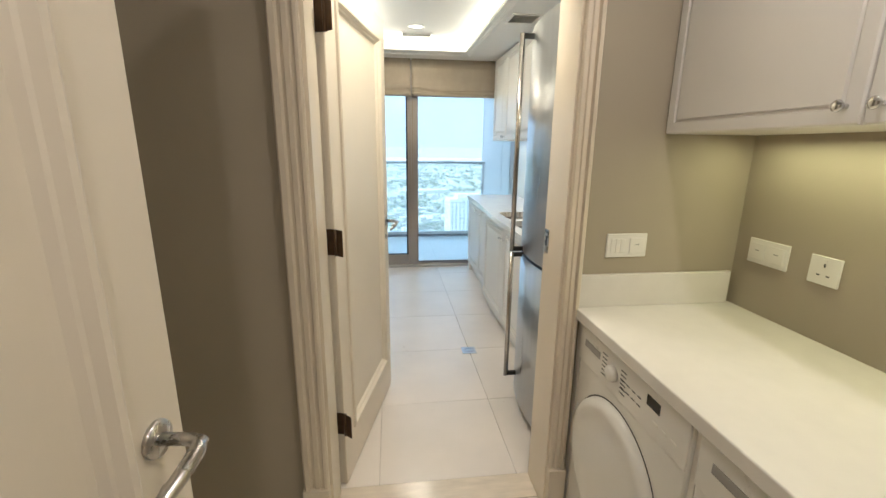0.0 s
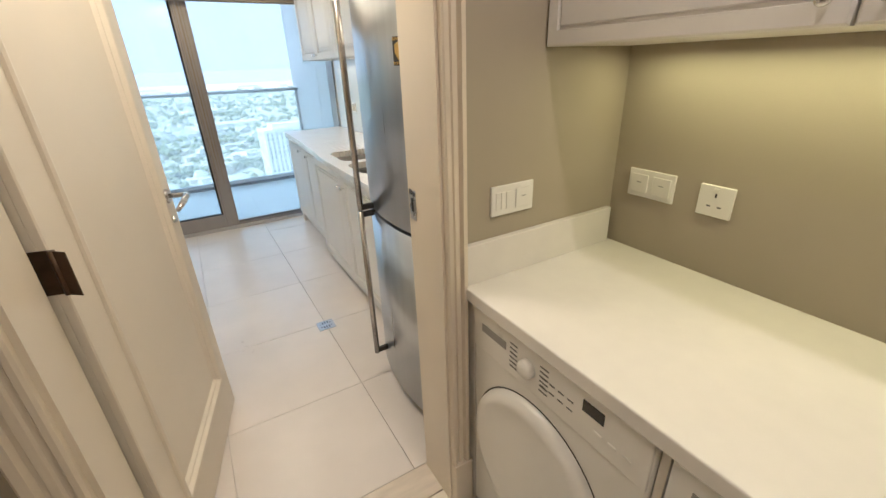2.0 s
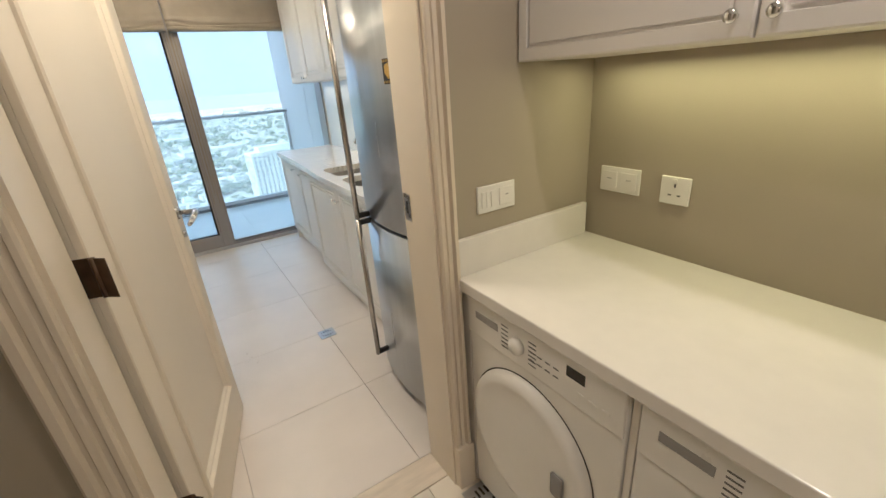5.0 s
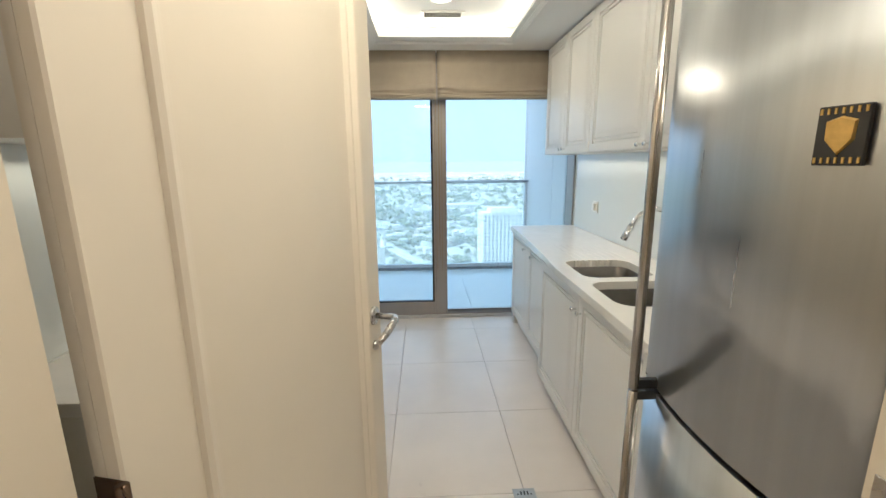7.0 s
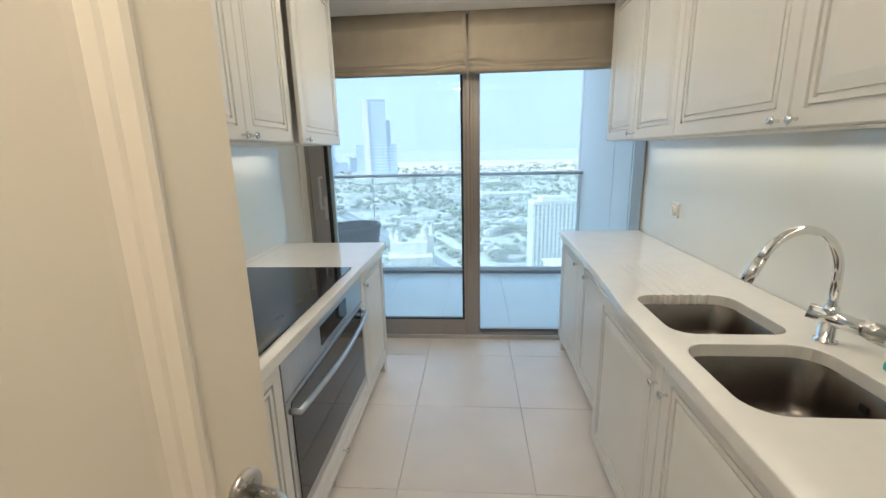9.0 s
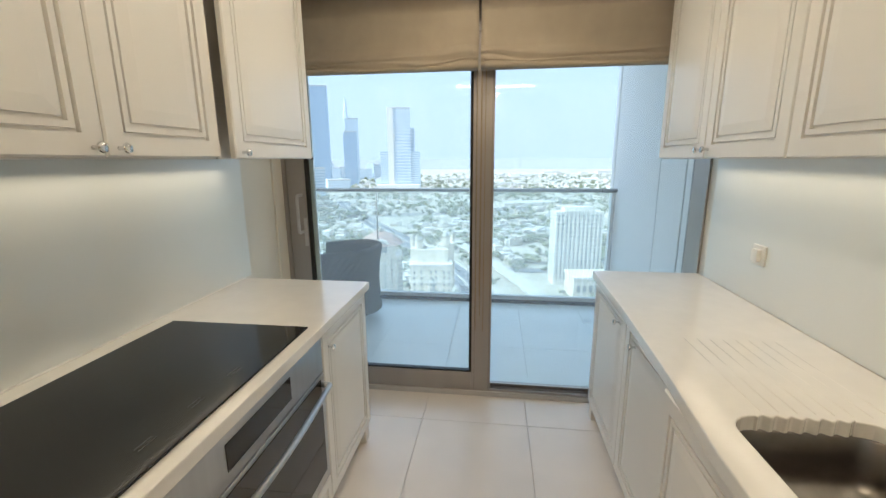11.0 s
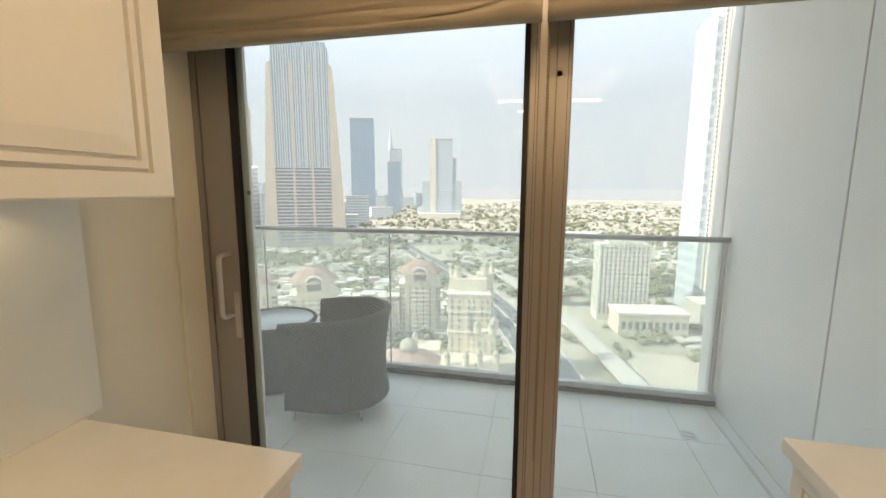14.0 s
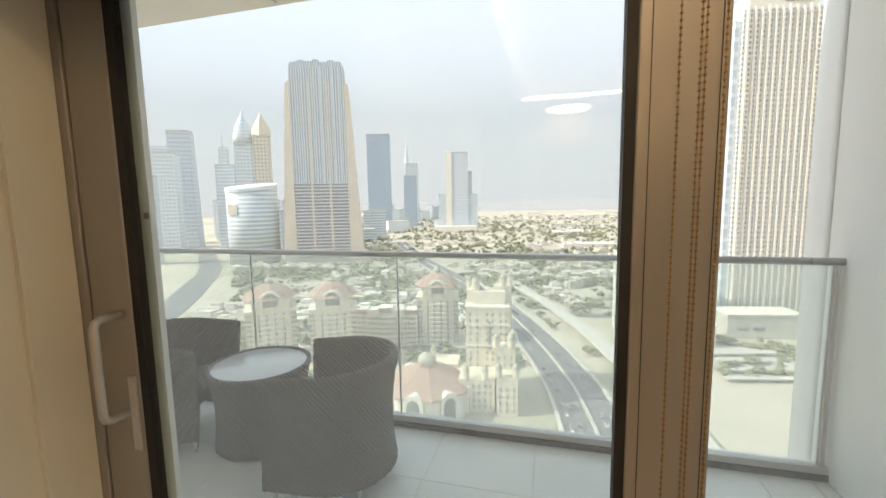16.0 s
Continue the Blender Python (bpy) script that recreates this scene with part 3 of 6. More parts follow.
# balcony
BX = 1.36
bal = structure("floor_balcony", box(-7.0, 2.2, 5.13, 7.06, -0.25, -0.032), M_GROUT, "grout bed of the balcony floor")
tiles(bal, [-0.205 + 0.608 * k for k in range(-10, 4)], [5.815 + 0.61 * k for k in range(-2, 4)], -6.5, BX, 5.3, 6.985, -0.02, M_BTILE)
# soffit slab, carried unseen far back and left to keep the sun out
structure("ceiling_balcony", box(-8.0, 2.4, -3.0, 7.05, 2.95, 3.3), M_SOFFIT, "pale panelled balcony soffit")
bm = bmesh.new()
for k in range(6):
    box(-6.5 + 1.5 * k, -6.494 + 1.5 * k, 5.1, 7.0, 2.944, 2.9495, bm=bm)
box(-6.8, 1.3, 6.5, 6.506, 2.944, 2.9495, bm=bm)
structure("trim_soffit_joint", bm, M_RUBBER, "dark joints between soffit panels")
# two unseen walls, added only to shade balcony and rooms from the sun
structure("wall_facade", box(-8.0, WL - 0.15, 4.9, 5.06, -0.25, 2.95), M_PANEL, "unseen pale wall added to keep the sun off the balcony")
structure("wall_balcony_end", box(-8.2, -8.0, -3, 7.05, -0.25, 3.3), M_PANEL, "unseen pale wall added to close the balcony against the sun")
structure("wall_lintel", box(WL - 0.15, 2.2, 4.93, 5.12, 2.5, 2.95), M_PANEL, "pale cladding above the window")
bside = tagged(new("wall_balcony_side"), "pale grey metal clad balcony side wall", "wall", "", "structure")
ORG["wall_balcony_side"] = (0, 0, 0)
part("backing", box(BX + 0.02, 2.2, 5.0, 7.1, -0.25, 2.95), M_DARK, bside)
for y0, y1 in ((5.0, 5.434), (5.452, 5.885), (5.892, 7.09)):
    part("cladding_panel", box(BX, BX + 0.03, y0 + 0.002, y1 - 0.002, -0.02, 2.948, 0.002, seg=1), M_PANEL, bside)
bm = bmesh.new()
pts = [(BX + 0.0, 7.1)] + [(BX + 0.55 - 0.55 * math.cos(a), 7.1 + 0.75 * math.sin(a)) for a in np.linspace(0.08, math.pi / 2, 20)] + [(2.4, 7.85), (2.4, 7.1)]
lo, hi = [bm.verts.new((x, y, -6)) for x, y in pts], [bm.verts.new((x, y, 6)) for x, y in pts]
for k in range(len(pts)):
    j = (k + 1) % len(pts)
    bm.faces.new((lo[k], lo[j], hi[j], hi[k]))
bmesh.ops.recalc_face_normals(bm, faces=bm.faces)
part("rounded_end", bm, M_PANEL, bside, "rounded metal clad end", True)
part("gutter", box(BX - 0.09, BX - 0.07, 5.1, 6.9, -0.0195, -0.017), M_ALUL, bside)

rail = thing("glass_railing", (0, 6.96, -0.03), "frameless glass balcony railing with round steel handrail", "railing")
part("handrail", tube([(-6.9, 6.96, 1.2), (BX, 6.96, 1.2)], 0.021, 14), M_STEEL, rail, "round steel handrail", True)
part("channel", box(-6.9, BX, 6.93, 6.99, -0.02, 0.06, 0.004), M_ALUL, rail, "grey aluminium base channel")
part("channel_lip", box(-6.9, BX, 6.922, 6.93, -0.02, 0.02, 0.002), M_BLACK, rail)
xs = [BX - 0.04, -1.14, -2.32, -3.5, -4.7, -5.9, -6.9]
for a, b in zip(xs, xs[1:]):
    g = part("glass_panel", box(b + 0.005, a - 0.005, 6.954, 6.966, 0.05, 1.19), M_RAILGL, rail, "clear glass panel")
    g.visible_shadow = False
    part("edge_strip", box(a - 0.005, a + 0.004, 6.953, 6.967, 0.05, 1.19), M_ALUL, rail)
part("wall_post", box(BX - 0.03, BX - 0.012, 6.948, 6.972, 0.0, 1.2), M_ALUL, rail)


def floor_drain(at, size, material, label, name="floor_drain"):
    x, y, z = at
    ob = thing(name, at, label, "drain")
    part("plate", box(x - size / 2, x + size / 2, y - size / 2, y + size / 2, z, z + 0.003, 0.001, seg=1), material, ob)
    n = 5
    for i in range(n):
        u = (i - (n - 1) / 2) / n * size * 0.75
        half = math.sqrt(max(0, (size * 0.36) ** 2 - u * u))
        for s in (-1, 1):
            part("slot", box(x + u - size * 0.035, x + u + size * 0.035, y + min(s * 0.012, s * half), y + max(s * 0.012, s * half), z + 0.003, z + 0.0036), M_BLACK, ob)
    return ob


floor_drain((0.355, 2.815, 0.0), 0.1, M_STEEL, "small square steel floor drain among the tiles")
floor_drain((0.472, 1.33, 0.0), 0.135, M_STEEL, "square steel floor drain beside the dryer")
floor_drain((1.05, 6.49, -0.02), 0.1, M_STEEL, "small square steel drain in the balcony tiles")

# ---------------------------------------------------------------- kitchen units
def unit_right(y0, y1, fx, z0, z1, name, label, doors, knobs, group, rings=CAB_RINGS, back=WR - 0.01, top=None):
    """A cabinet on the east side, its doors towards -x. doors: (y_start, y_end); knobs: (y, z)."""
    ob = thing(name, (fx + 0.2, (y0 + y1) / 2, z0), label, "cabinet", group)
    part("body", box(fx + 0.022, back, y0, y1, z0, top or z1), M_CARC, ob)
    for i, (a, b) in enumerate(doors):
        m = Matrix.Translation((fx, b - 0.0015, z0 + 0.003)) @ Matrix.Rotation(-math.pi / 2, 4, "Z")
        d = part("door", turned(panel(b - a - 0.003, z1 - z0 - 0.006, 0.02, rings), m), M_CAB, ob, "white panelled door")
        for ky, kz in knobs[i]:
            knob(d, (fx, ky, kz), -1)
    return ob


def unit_left(y0, y1, fx, z0, z1, name, label, doors, knobs, group, rings=CAB_RINGS, back=WL + 0.01):
    ob = thing(name, (fx - 0.2, (y0 + y1) / 2, z0), label, "cabinet", group)
    part("body", box(back, fx - 0.022, y0, y1, z0, z1), M_CARC, ob)
    for i, (a, b) in enumerate(doors):
        m = Matrix.Translation((fx, a + 0.0015, z0 + 0.003)) @ Matrix.Rotation(math.pi / 2, 4, "Z")
        d = part("door", turned(panel(b - a - 0.003, z1 - z0 - 0.006, 0.02, rings), m), M_CAB, ob, "white panelled door")
        for ky, kz in knobs[i]:
            knob(d, (fx, ky, kz), 1)
    return ob


XA, XB = 0.722, 0.652          # fronts of the far and near sink units
YS = 3.74                      # where the sink run steps forward
g = "base cabinets of the sink run"
unit_right(YS, 4.90, XA, 0.1, 0.86, "base_cabinet", "white panelled base cabinet beside the window", [(4.33, 4.90), (YS, 4.33)], [[(4.43, 0.785)], [(4.2, 0.77)]], g)
unit_right(2.45, YS - 0.002, XB, 0.1, 0.86, "base_cabinet", "white panelled base cabinet under the double sink", [(3.09, YS - 0.004), (2.45, 3.09)], [[(3.125, 0.765)], [(3.055, 0.765)]], g, top=0.6)
for y0, y1, fx in ((YS, 4.90, XA), (2.33, YS - 0.002, XB)):
    ob = thing("plinth", (fx + 0.1, (y0 + y1) / 2, 0), "recessed white kitchen plinth under the base cabinets", "plinth")
    part("board", box(fx + 0.05, fx + 0.07, y0, y1, 0, 0.0995), M_CARC, ob)
part("foot", box(XA + 0.012, XA + 0.06, 4.84, 4.9, 0, 0.0995, 0.003), M_CARC, bpy.data.objects["plinth"])
g = "wall cabinets above the sink"
unit_right(3.88, 4.83, 0.962, 1.514, 2.352, "wall_cabinet", "white panelled wall cabinet above the sink counter", [(4.36, 4.83), (3.88, 4.36)], [[(4.39, 1.55)], [(4.33, 1.55)]], g)
unit_right(2.5, 3.878, 0.962, 1.514, 2.352, "wall_cabinet", "white panelled wall cabinet above the sink counter", [(3.2, 3.878), (2.5, 3.2)], [[(3.235, 1.54)], [(3.165, 1.54)]], g)
unit_right(1.67, 2.498, 0.967, 2.06, 2.352, "wall_cabinet", "white panelled wall cabinet above the fridge", [(1.67, 2.498)], [[]], g, DRAW_RINGS)
g = "base cabinets of the cooking run"
FL = -0.515
unit_left(4.0, 4.545, FL, 0.1, 0.86, "base_cabinet", "white panelled base cabinet at the window end of the cooking run", [(4.0, 4.545)], [[(4.055, 0.775)]], g)
unit_left(3.06, 3.998, FL, 0.1, 0.225, "oven_drawer", "white panelled drawer under the wide oven", [(3.06, 3.998)], [[(3.53, 0.15)]], g, DRAW_RINGS)
unit_left(2.2, 3.058, FL, 0.1, 0.86, "base_cabinet", "white panelled base cabinet beside the oven", [(2.2, 2.62), (2.62, 3.058)], [[], []], g)
ob = thing("plinth", (-0.6, 3.4, 0), "recessed white kitchen plinth under the base cabinets", "plinth")
part("board", box(FL - 0.07, FL - 0.05, 2.2, 4.545, 0, 0.0995), M_CARC, ob)
part("foot", box(FL - 0.06, FL - 0.012, 4.485, 4.545, 0, 0.0995, 0.003), M_CARC, ob)
g = "wall cabinets above the cooker"
unit_left(2.95, 3.818, -0.722, 1.525, 2.352, "wall_cabinet", "white panelled wall cabinet above the hob", [(2.95, 3.416), (3.416, 3.818)], [[(3.385, 1.548)], [(3.449, 1.548)]], g)
unit_left(2.2, 2.948, -0.722, 1.525, 2.352, "wall_cabinet", "white panelled wall cabinet above the cooking counter", [(2.2, 2.948)], [[]], g)
# last wall cabinet, its door a little open
ob = thing("wall_cabinet", (-0.95, 4.2, 1.525), "white panelled wall cabinet with its door ajar", "cabinet", g)
part("body", box(WL + 0.01, -0.772, 3.868, 4.486, 1.525, 2.352), M_CARC, ob)
# dark sheet imitating the shade behind the ajar door
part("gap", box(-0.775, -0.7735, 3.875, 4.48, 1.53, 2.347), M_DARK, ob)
m = Matrix.Translation((-0.722, 4.486, 1.525)) @ Matrix.Rotation(radians(92.7), 4, "Z") @ Matrix.Translation((-0.636, 0, 0))
d = part("door", turned(panel(0.636, 0.825, 0.02, CAB_RINGS), m), M_CAB, ob, "white panelled door standing ajar")
knob(d, (-0.692, 3.888, 1.545), 1)
# black strip drawn where the gap between two cabinets lies in shade
ob = thing("filler_strip", (-0.95, 3.905, 1.525), "dark strip standing in for the shade between wall cabinets", "filler")
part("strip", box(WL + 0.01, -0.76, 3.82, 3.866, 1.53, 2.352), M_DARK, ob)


def slab(outline, holes, z0, z1, bevel=0.004):
    """A worktop: an outline on plan with rounded holes, as one solid."""
    bm = bmesh.new()
    loops = []
    for ring in (outline, *holes):
        vs = [bm.verts.new((x, y, z1)) for x, y in ring]
        loops.append([bm.edges.new((vs[k], vs[(k + 1) % len(vs)])) for k in range(len(vs))])
    bmesh.ops.triangle_fill(bm, edges=[e for l in loops for e in l], use_beauty=True)
    top = list(bm.faces)
    ext = bmesh.ops.extrude_face_region(bm, geom=top)
    bmesh.ops.translate(bm, verts=[v for v in ext["geom"] if isinstance(v, bmesh.types.BMVert)], vec=(0, 0, z0 - z1))
    bmesh.ops.recalc_face_normals(bm, faces=bm.faces)
    bm.normal_update()
    es = [e for e in bm.edges if len(e.link_faces) == 2 and min(v.co.z for v in e.verts) > z1 - 1e-4 and abs(e.calc_face_angle(0)) > 1.2]
    bmesh.ops.bevel(bm, geom=es, offset=bevel, segments=3, affect="EDGES", profile=0.5)
    return bm


def rounded(x0, x1, y0, y1, r, n=6):
    pts = []
    for cx_, cy_, a in ((x1 - r, y1 - r, 0), (x0 + r, y1 - r, 90), (x0 + r, y0 + r, 180), (x1 - r, y0 + r, 270)):
        pts += [(cx_ + r * math.cos(radians(a + 90 * k / n)), cy_ + r * math.sin(radians(a + 90 * k / n))) for k in range(n + 1)]
    return pts


S1 = (0.722, 1.085, 3.19, 3.555)      # small bowl
S2 = (0.70, 1.085, 2.77, 3.12)      # large bowl
holes = [rounded(*S1, 0.07), rounded(*S2, 0.08)]
# scalloped far edge of the small bowl
far = [(S1[1] - 0.07 - k * 0.0042, S1[3] + 0.005 * math.cos(k * 0.0042 * 2 * math.pi / 0.034)) for k in range(53)]
holes[0] = rounded(*S1, 0.07)[:7] + far + rounded(*S1, 0.07)[7:]
top = thing("worktop", (0.95, 3.6, 0.86), "long white quartz worktop with two undermounted bowls", "worktop")
part("slab", slab([(WR - 0.009, 2.33), (WR - 0.009, 4.915), (0.702, 4.915), (0.69, 4.3), (0.66, YS), (0.632, 3.4), (0.624, 2.33)], holes, 0.86, 0.9), M_STONE, top)
for k in range(8):
    x = 0.815 + 0.042 * k
    part("drain_groove", tube([(x, 3.575, 0.8944), (x, 4.01, 0.8944)], 0.0065, 8), M_STONE, top, "", True)
part("end_upstand", box(0.66, WR - 0.01, 2.31, 2.329, 0.86, 0.98, 0.002), M_STONE, top)


def bowl(rect, depth, label):
    ob = thing("sink_bowl", ((rect[0] + rect[1]) / 2, (rect[2] + rect[3]) / 2, 0.86 - depth), label, "sink", "sink bowls")
    bm = bmesh.new()
    rows = []
    for inset, z, r in ((-0.012, 0.8595, 0.08), (-0.004, 0.8595, 0.075), (0.0, 0.855, 0.07), (0.006, 0.86 - depth + 0.05, 0.07), (0.012, 0.86 - depth + 0.022, 0.07), (0.03, 0.86 - depth + 0.006, 0.07), (0.06, 0.86 - depth, 0.06)):
        rows.append([bm.verts.new((x, y, z)) for x, y in rounded(rect[0] + inset, rect[1] - inset, rect[2] + inset, rect[3] - inset, r)])
    for a, b in zip(rows, rows[1:]):
        for k in range(len(a)):
            bm.faces.new((a[k], a[(k + 1) % len(a)], b[(k + 1) % len(a)], b[k]))
    bm.faces.new(rows[-1])
    bmesh.ops.recalc_face_normals(bm, faces=bm.faces)
    bmesh.ops.reverse_faces(bm, faces=bm.faces)
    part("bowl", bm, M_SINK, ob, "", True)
    cx_, cy_ = (rect[0] + rect[1]) / 2, (rect[2] + rect[3]) / 2
    part("waste", lathe([(0.042, 0.0005), (0.04, 0.004), (0.03, 0.002), (0.004, 0.001)], (cx_, cy_, 0.86 - depth), "z", 24), M_STEEL, ob, "round steel waste", True)
    part("overflow", box(rect[1] - 0.008, rect[1] - 0.004, cy_ - 0.02, cy_ + 0.005, 0.8, 0.822, 0.003), M_BLACK, ob)
    return ob


bowl(S1, 0.15, "small brushed steel sink bowl")
bowl(S2, 0.19, "large brushed steel sink bowl")

tap = thing("kitchen_tap", (1.13, 3.145, 0.9), "tall chrome swan-neck kitchen mixer tap", "tap")
fx, fy = 1.13, 3.145
part("base", lathe([(0.029, 0), (0.029, 0.006), (0.022, 0.009), (0.021, 0.1), (0.018, 0.112)], (fx, fy, 0.9), "z", 24), M_CHROME, tap, "", True)
neck = [(fx, fy, 1.0), (fx, fy, 1.1)] + arc((fx - 0.14, fy - 0.036, 1.1), 0.145, 0, math.pi * 0.84, 18, (0.968, 0.252, 0), (0, 0, 1))[1:]
part("spout", tube(neck, 0.0125, 14), M_CHROME, tap, "", True)
e = Vector(neck[-1])
dirn = (Vector(neck[-1]) - Vector(neck[-2])).normalized()
part("aerator", tube([e, e + dirn * 0.035, e + dirn * 0.07], [0.0145, 0.0155, 0.0155], 14), M_CHROME, tap, "", True)
part("mixer_body", tube([(fx - 0.035, fy + 0.035, 0.985), (fx + 0.055, fy - 0.055, 0.962)], 0.024, 18), M_CHROME, tap, "", True)
part("lever", tube([(fx + 0.05, fy - 0.05, 0.966), (fx + 0.085, fy - 0.085, 0.957)], 0.026, 18), M_NICKEL, tap, "satin lever drum", True)
sp = thing("sponge", (1.19, 2.93, 0.9), "two-tone teal and cream kitchen sponge on the worktop", "sponge")
part("foam", box(1.14, 1.24, 2.86, 2.98, 0.9, 0.925, 0.006), M_SPONGE, sp)
part("pad", box(1.14, 1.24, 2.86, 2.98, 0.9255, 0.96, 0.006), M_SPONGEW, sp)


def plate(name, at, size, face, label, keys):
    """A wall plate: at is its centre, face the way it looks; keys: (u, v, width, height, material) proud pieces."""
    ob = thing(name, at, label, name.replace("_", " "))
    n = Vector(face)
    u = Vector((0, 0, 1)).cross(n)
    def slabbox(cu, cv, w, h, d0, d1, bev):
        bm = box(-w / 2, w / 2, d0, d1, -h / 2, h / 2, bev, seg=1)
        m = Matrix((( -u.x, n.x, 0, at[0] + cu * u.x), (-u.y, n.y, 0, at[1] + cu * u.y), (0, 0, 1, at[2] + cv), (0, 0, 0, 1)))
        bmesh.ops.transform(bm, matrix=m, verts=bm.verts)
        bmesh.ops.recalc_face_normals(bm, faces=bm.faces)
        return bm
    part("face_plate", slabbox(0, 0, *size, 0, 0.008, 0.002), M_WHITEPL, ob)
    for nm, cu, cv, w, h, d, mt in keys:
        part(nm, slabbox(cu, cv, w, h, 0.008, 0.008 + d, min(0.001, d * 0.4)), mt, ob)
    return ob


plate("light_switch", (0.643, UY, 1.104), (0.15, 0.085), (0, -1, 0), "white double wall plate with rocker keys on the beige wall",
      [("rocker", -0.053, 0, 0.017, 0.05, 0.003, M_WHITEPL), ("rocker", -0.035, 0, 0.017, 0.05, 0.003, M_WHITEPL), ("rocker", -0.017, 0, 0.017, 0.05, 0.003, M_WHITEPL), ("rocker", 0.036, 0, 0.055, 0.055, 0.004, M_WHITEPL), ("print", 0.036, 0.004, 0.018, 0.003, 0.0045, M_GREYPR)])
plate("appliance_switch", (UR, 1.307, 1.098), (0.15, 0.085), (-1, 0, 0), "white double appliance switch on the wall above the counter",
      [("rocker", -0.036, 0, 0.055, 0.055, 0.004, M_WHITEPL), ("print", -0.036, 0.004, 0.018, 0.003, 0.0045, M_GREYPR), ("rocker", 0.036, 0, 0.055, 0.055, 0.004, M_WHITEPL), ("print", 0.036, 0.004, 0.018, 0.003, 0.0045, M_GREYPR)])
plate("wall_socket", (UR, 1.116, 1.094), (0.09, 0.085), (-1, 0, 0), "white three-pin wall socket above the counter",
      [("slot", 0, 0.016, 0.005, 0.011, 0.0005, M_BLACK), ("slot", -0.014, -0.014, 0.01, 0.004, 0.0005, M_BLACK), ("slot", 0.014, -0.014, 0.01, 0.004, 0.0005, M_BLACK), ("rocker", 0.0, 0.031, 0.014, 0.01, 0.003, M_WHITEPL)])
plate("wall_socket", (WR - 0.008, 4.42, 1.115), (0.085, 0.085), (-1, 0, 0), "white wall socket on the glass splashback",
      [("rocker", 0.0, 0.0, 0.04, 0.05, 0.018, M_WHITEPL)])

# ceiling vents
def vent(name, x, y, z, w, d, n, label):
    ob = thing(name, (x, y, z), label, "vent")
    bm = bmesh.new()
    for a in ((x - w / 2, x + w / 2, y - d / 2, y - d / 2 + 0.018), (x - w / 2, x + w / 2, y + d / 2 - 0.018, y + d / 2), (x - w / 2, x - w / 2 + 0.018, y - d / 2 + 0.018, y + d / 2 - 0.018), (x + w / 2 - 0.018, x + w / 2, y - d / 2 + 0.018, y + d / 2 - 0.018)):
        box(*a, z - 0.008, z - 0.0005, bm=bm)
    part("frame", bm, M_WHITEPL, ob)
    # dark sheet in place of the shade behind the slats
    part("backing", box(x - w / 2 + 0.018, x + w / 2 - 0.018, y - d / 2 + 0.018, y + d / 2 - 0.018, z - 0.002, z - 0.0005), M_DARK, ob)
    for k in range(n):
        yy = y - d / 2 + 0.018 + (k + 0.5) * (d - 0.036) / n
        part("slat", turned(box(x - w / 2 + 0.018, x + w / 2 - 0.018, -0.008, 0.008, -0.001, 0.001), Matrix.Translation((0, yy, z - 0.006)) @ Matrix.Rotation(0.6, 4, "X")), M_WHITEPL, ob)




def downlight(x, y, z, watts, color, r=0.036):
    ob = thing("recessed_downlight", (x, y, z), "white recessed ceiling downlight, some added unseen, lit warm", "lamp", "ceiling downlights")
    part("ring", lathe([(r + 0.014, 0.0), (r + 0.014, -0.006), (r + 0.004, -0.008), (r, -0.001)], (x, y, z), "z", 24, caps=False), M_WHITEPL, ob, "", True)
    part("lens", lathe([(r, -0.0012), (0.002, -0.001)], (x, y, z), "z", 24), glow("lamp_lens", (1.0, 0.82, 0.55), 1.5), ob, "glowing lens")
    d = bpy.data.lights.new("downlight", "AREA")
    d.shape, d.size, d.energy, d.color = "DISK", 2.4 * r, watts, color
    new("downlight", d).matrix_world = look((x, y, z - 0.012), (x, y, 0))


downlight(0.46, 0.62, 2.45, 2.7, WARM)
# unseen lamp, added to brighten the open laundry door
downlight(-0.25, -0.45, 2.45, 3.4, WARM)
# unseen broad lamp, added to warm the kitchen door and nearby floor
downlight(0.0, 1.83, ZC, 4.4, LAMP, 0.16)
downlight(0.065, 4.2, ZC + 0.135, 2.6, LAMP, 0.06)
vent("ceiling_vent", 0.085, 4.47, ZC + 0.135, 0.3, 0.14, 4, "white slatted air vent in the ceiling tray")
vent("ceiling_vent", 0.80, 3.35, ZC, 0.22, 0.22, 6, "white square slatted air vent by the wall cabinets")

# ---------------------------------------------------------------- cooking side
top = thing("worktop", (-0.84, 3.4, 0.86), "white quartz worktop around the black hob", "worktop")
part("slab", box(WL + 0.009, -0.495, 2.2, 4.565, 0.86, 0.9, 0.003), M_STONE, top)
part("back_joint", box(WL + 0.0085, WL + 0.014, 2.2, 4.56, 0.9, 0.904), M_WHITEPL, top, "white silicone joint")
hob = thing("induction_hob", (-0.81, 3.46, 0.9), "wide black glass induction hob set on the worktop", "hob")
part("glass", box(-1.095, -0.54, 2.98, 3.945, 0.9005, 0.907, 0.002), M_BLACKGL, hob)
M_TOUCH = mat("touch_grey", (0.05, 0.05, 0.05), 0.3)
for k in range(3):
    for j in range(2):
        part("touch_mark", box(-0.60 - 0.012 * j, -0.604 - 0.012 * j, 3.25 + 0.16 * k, 3.30 + 0.16 * k, 0.9071, 0.9074), M_TOUCH, hob)

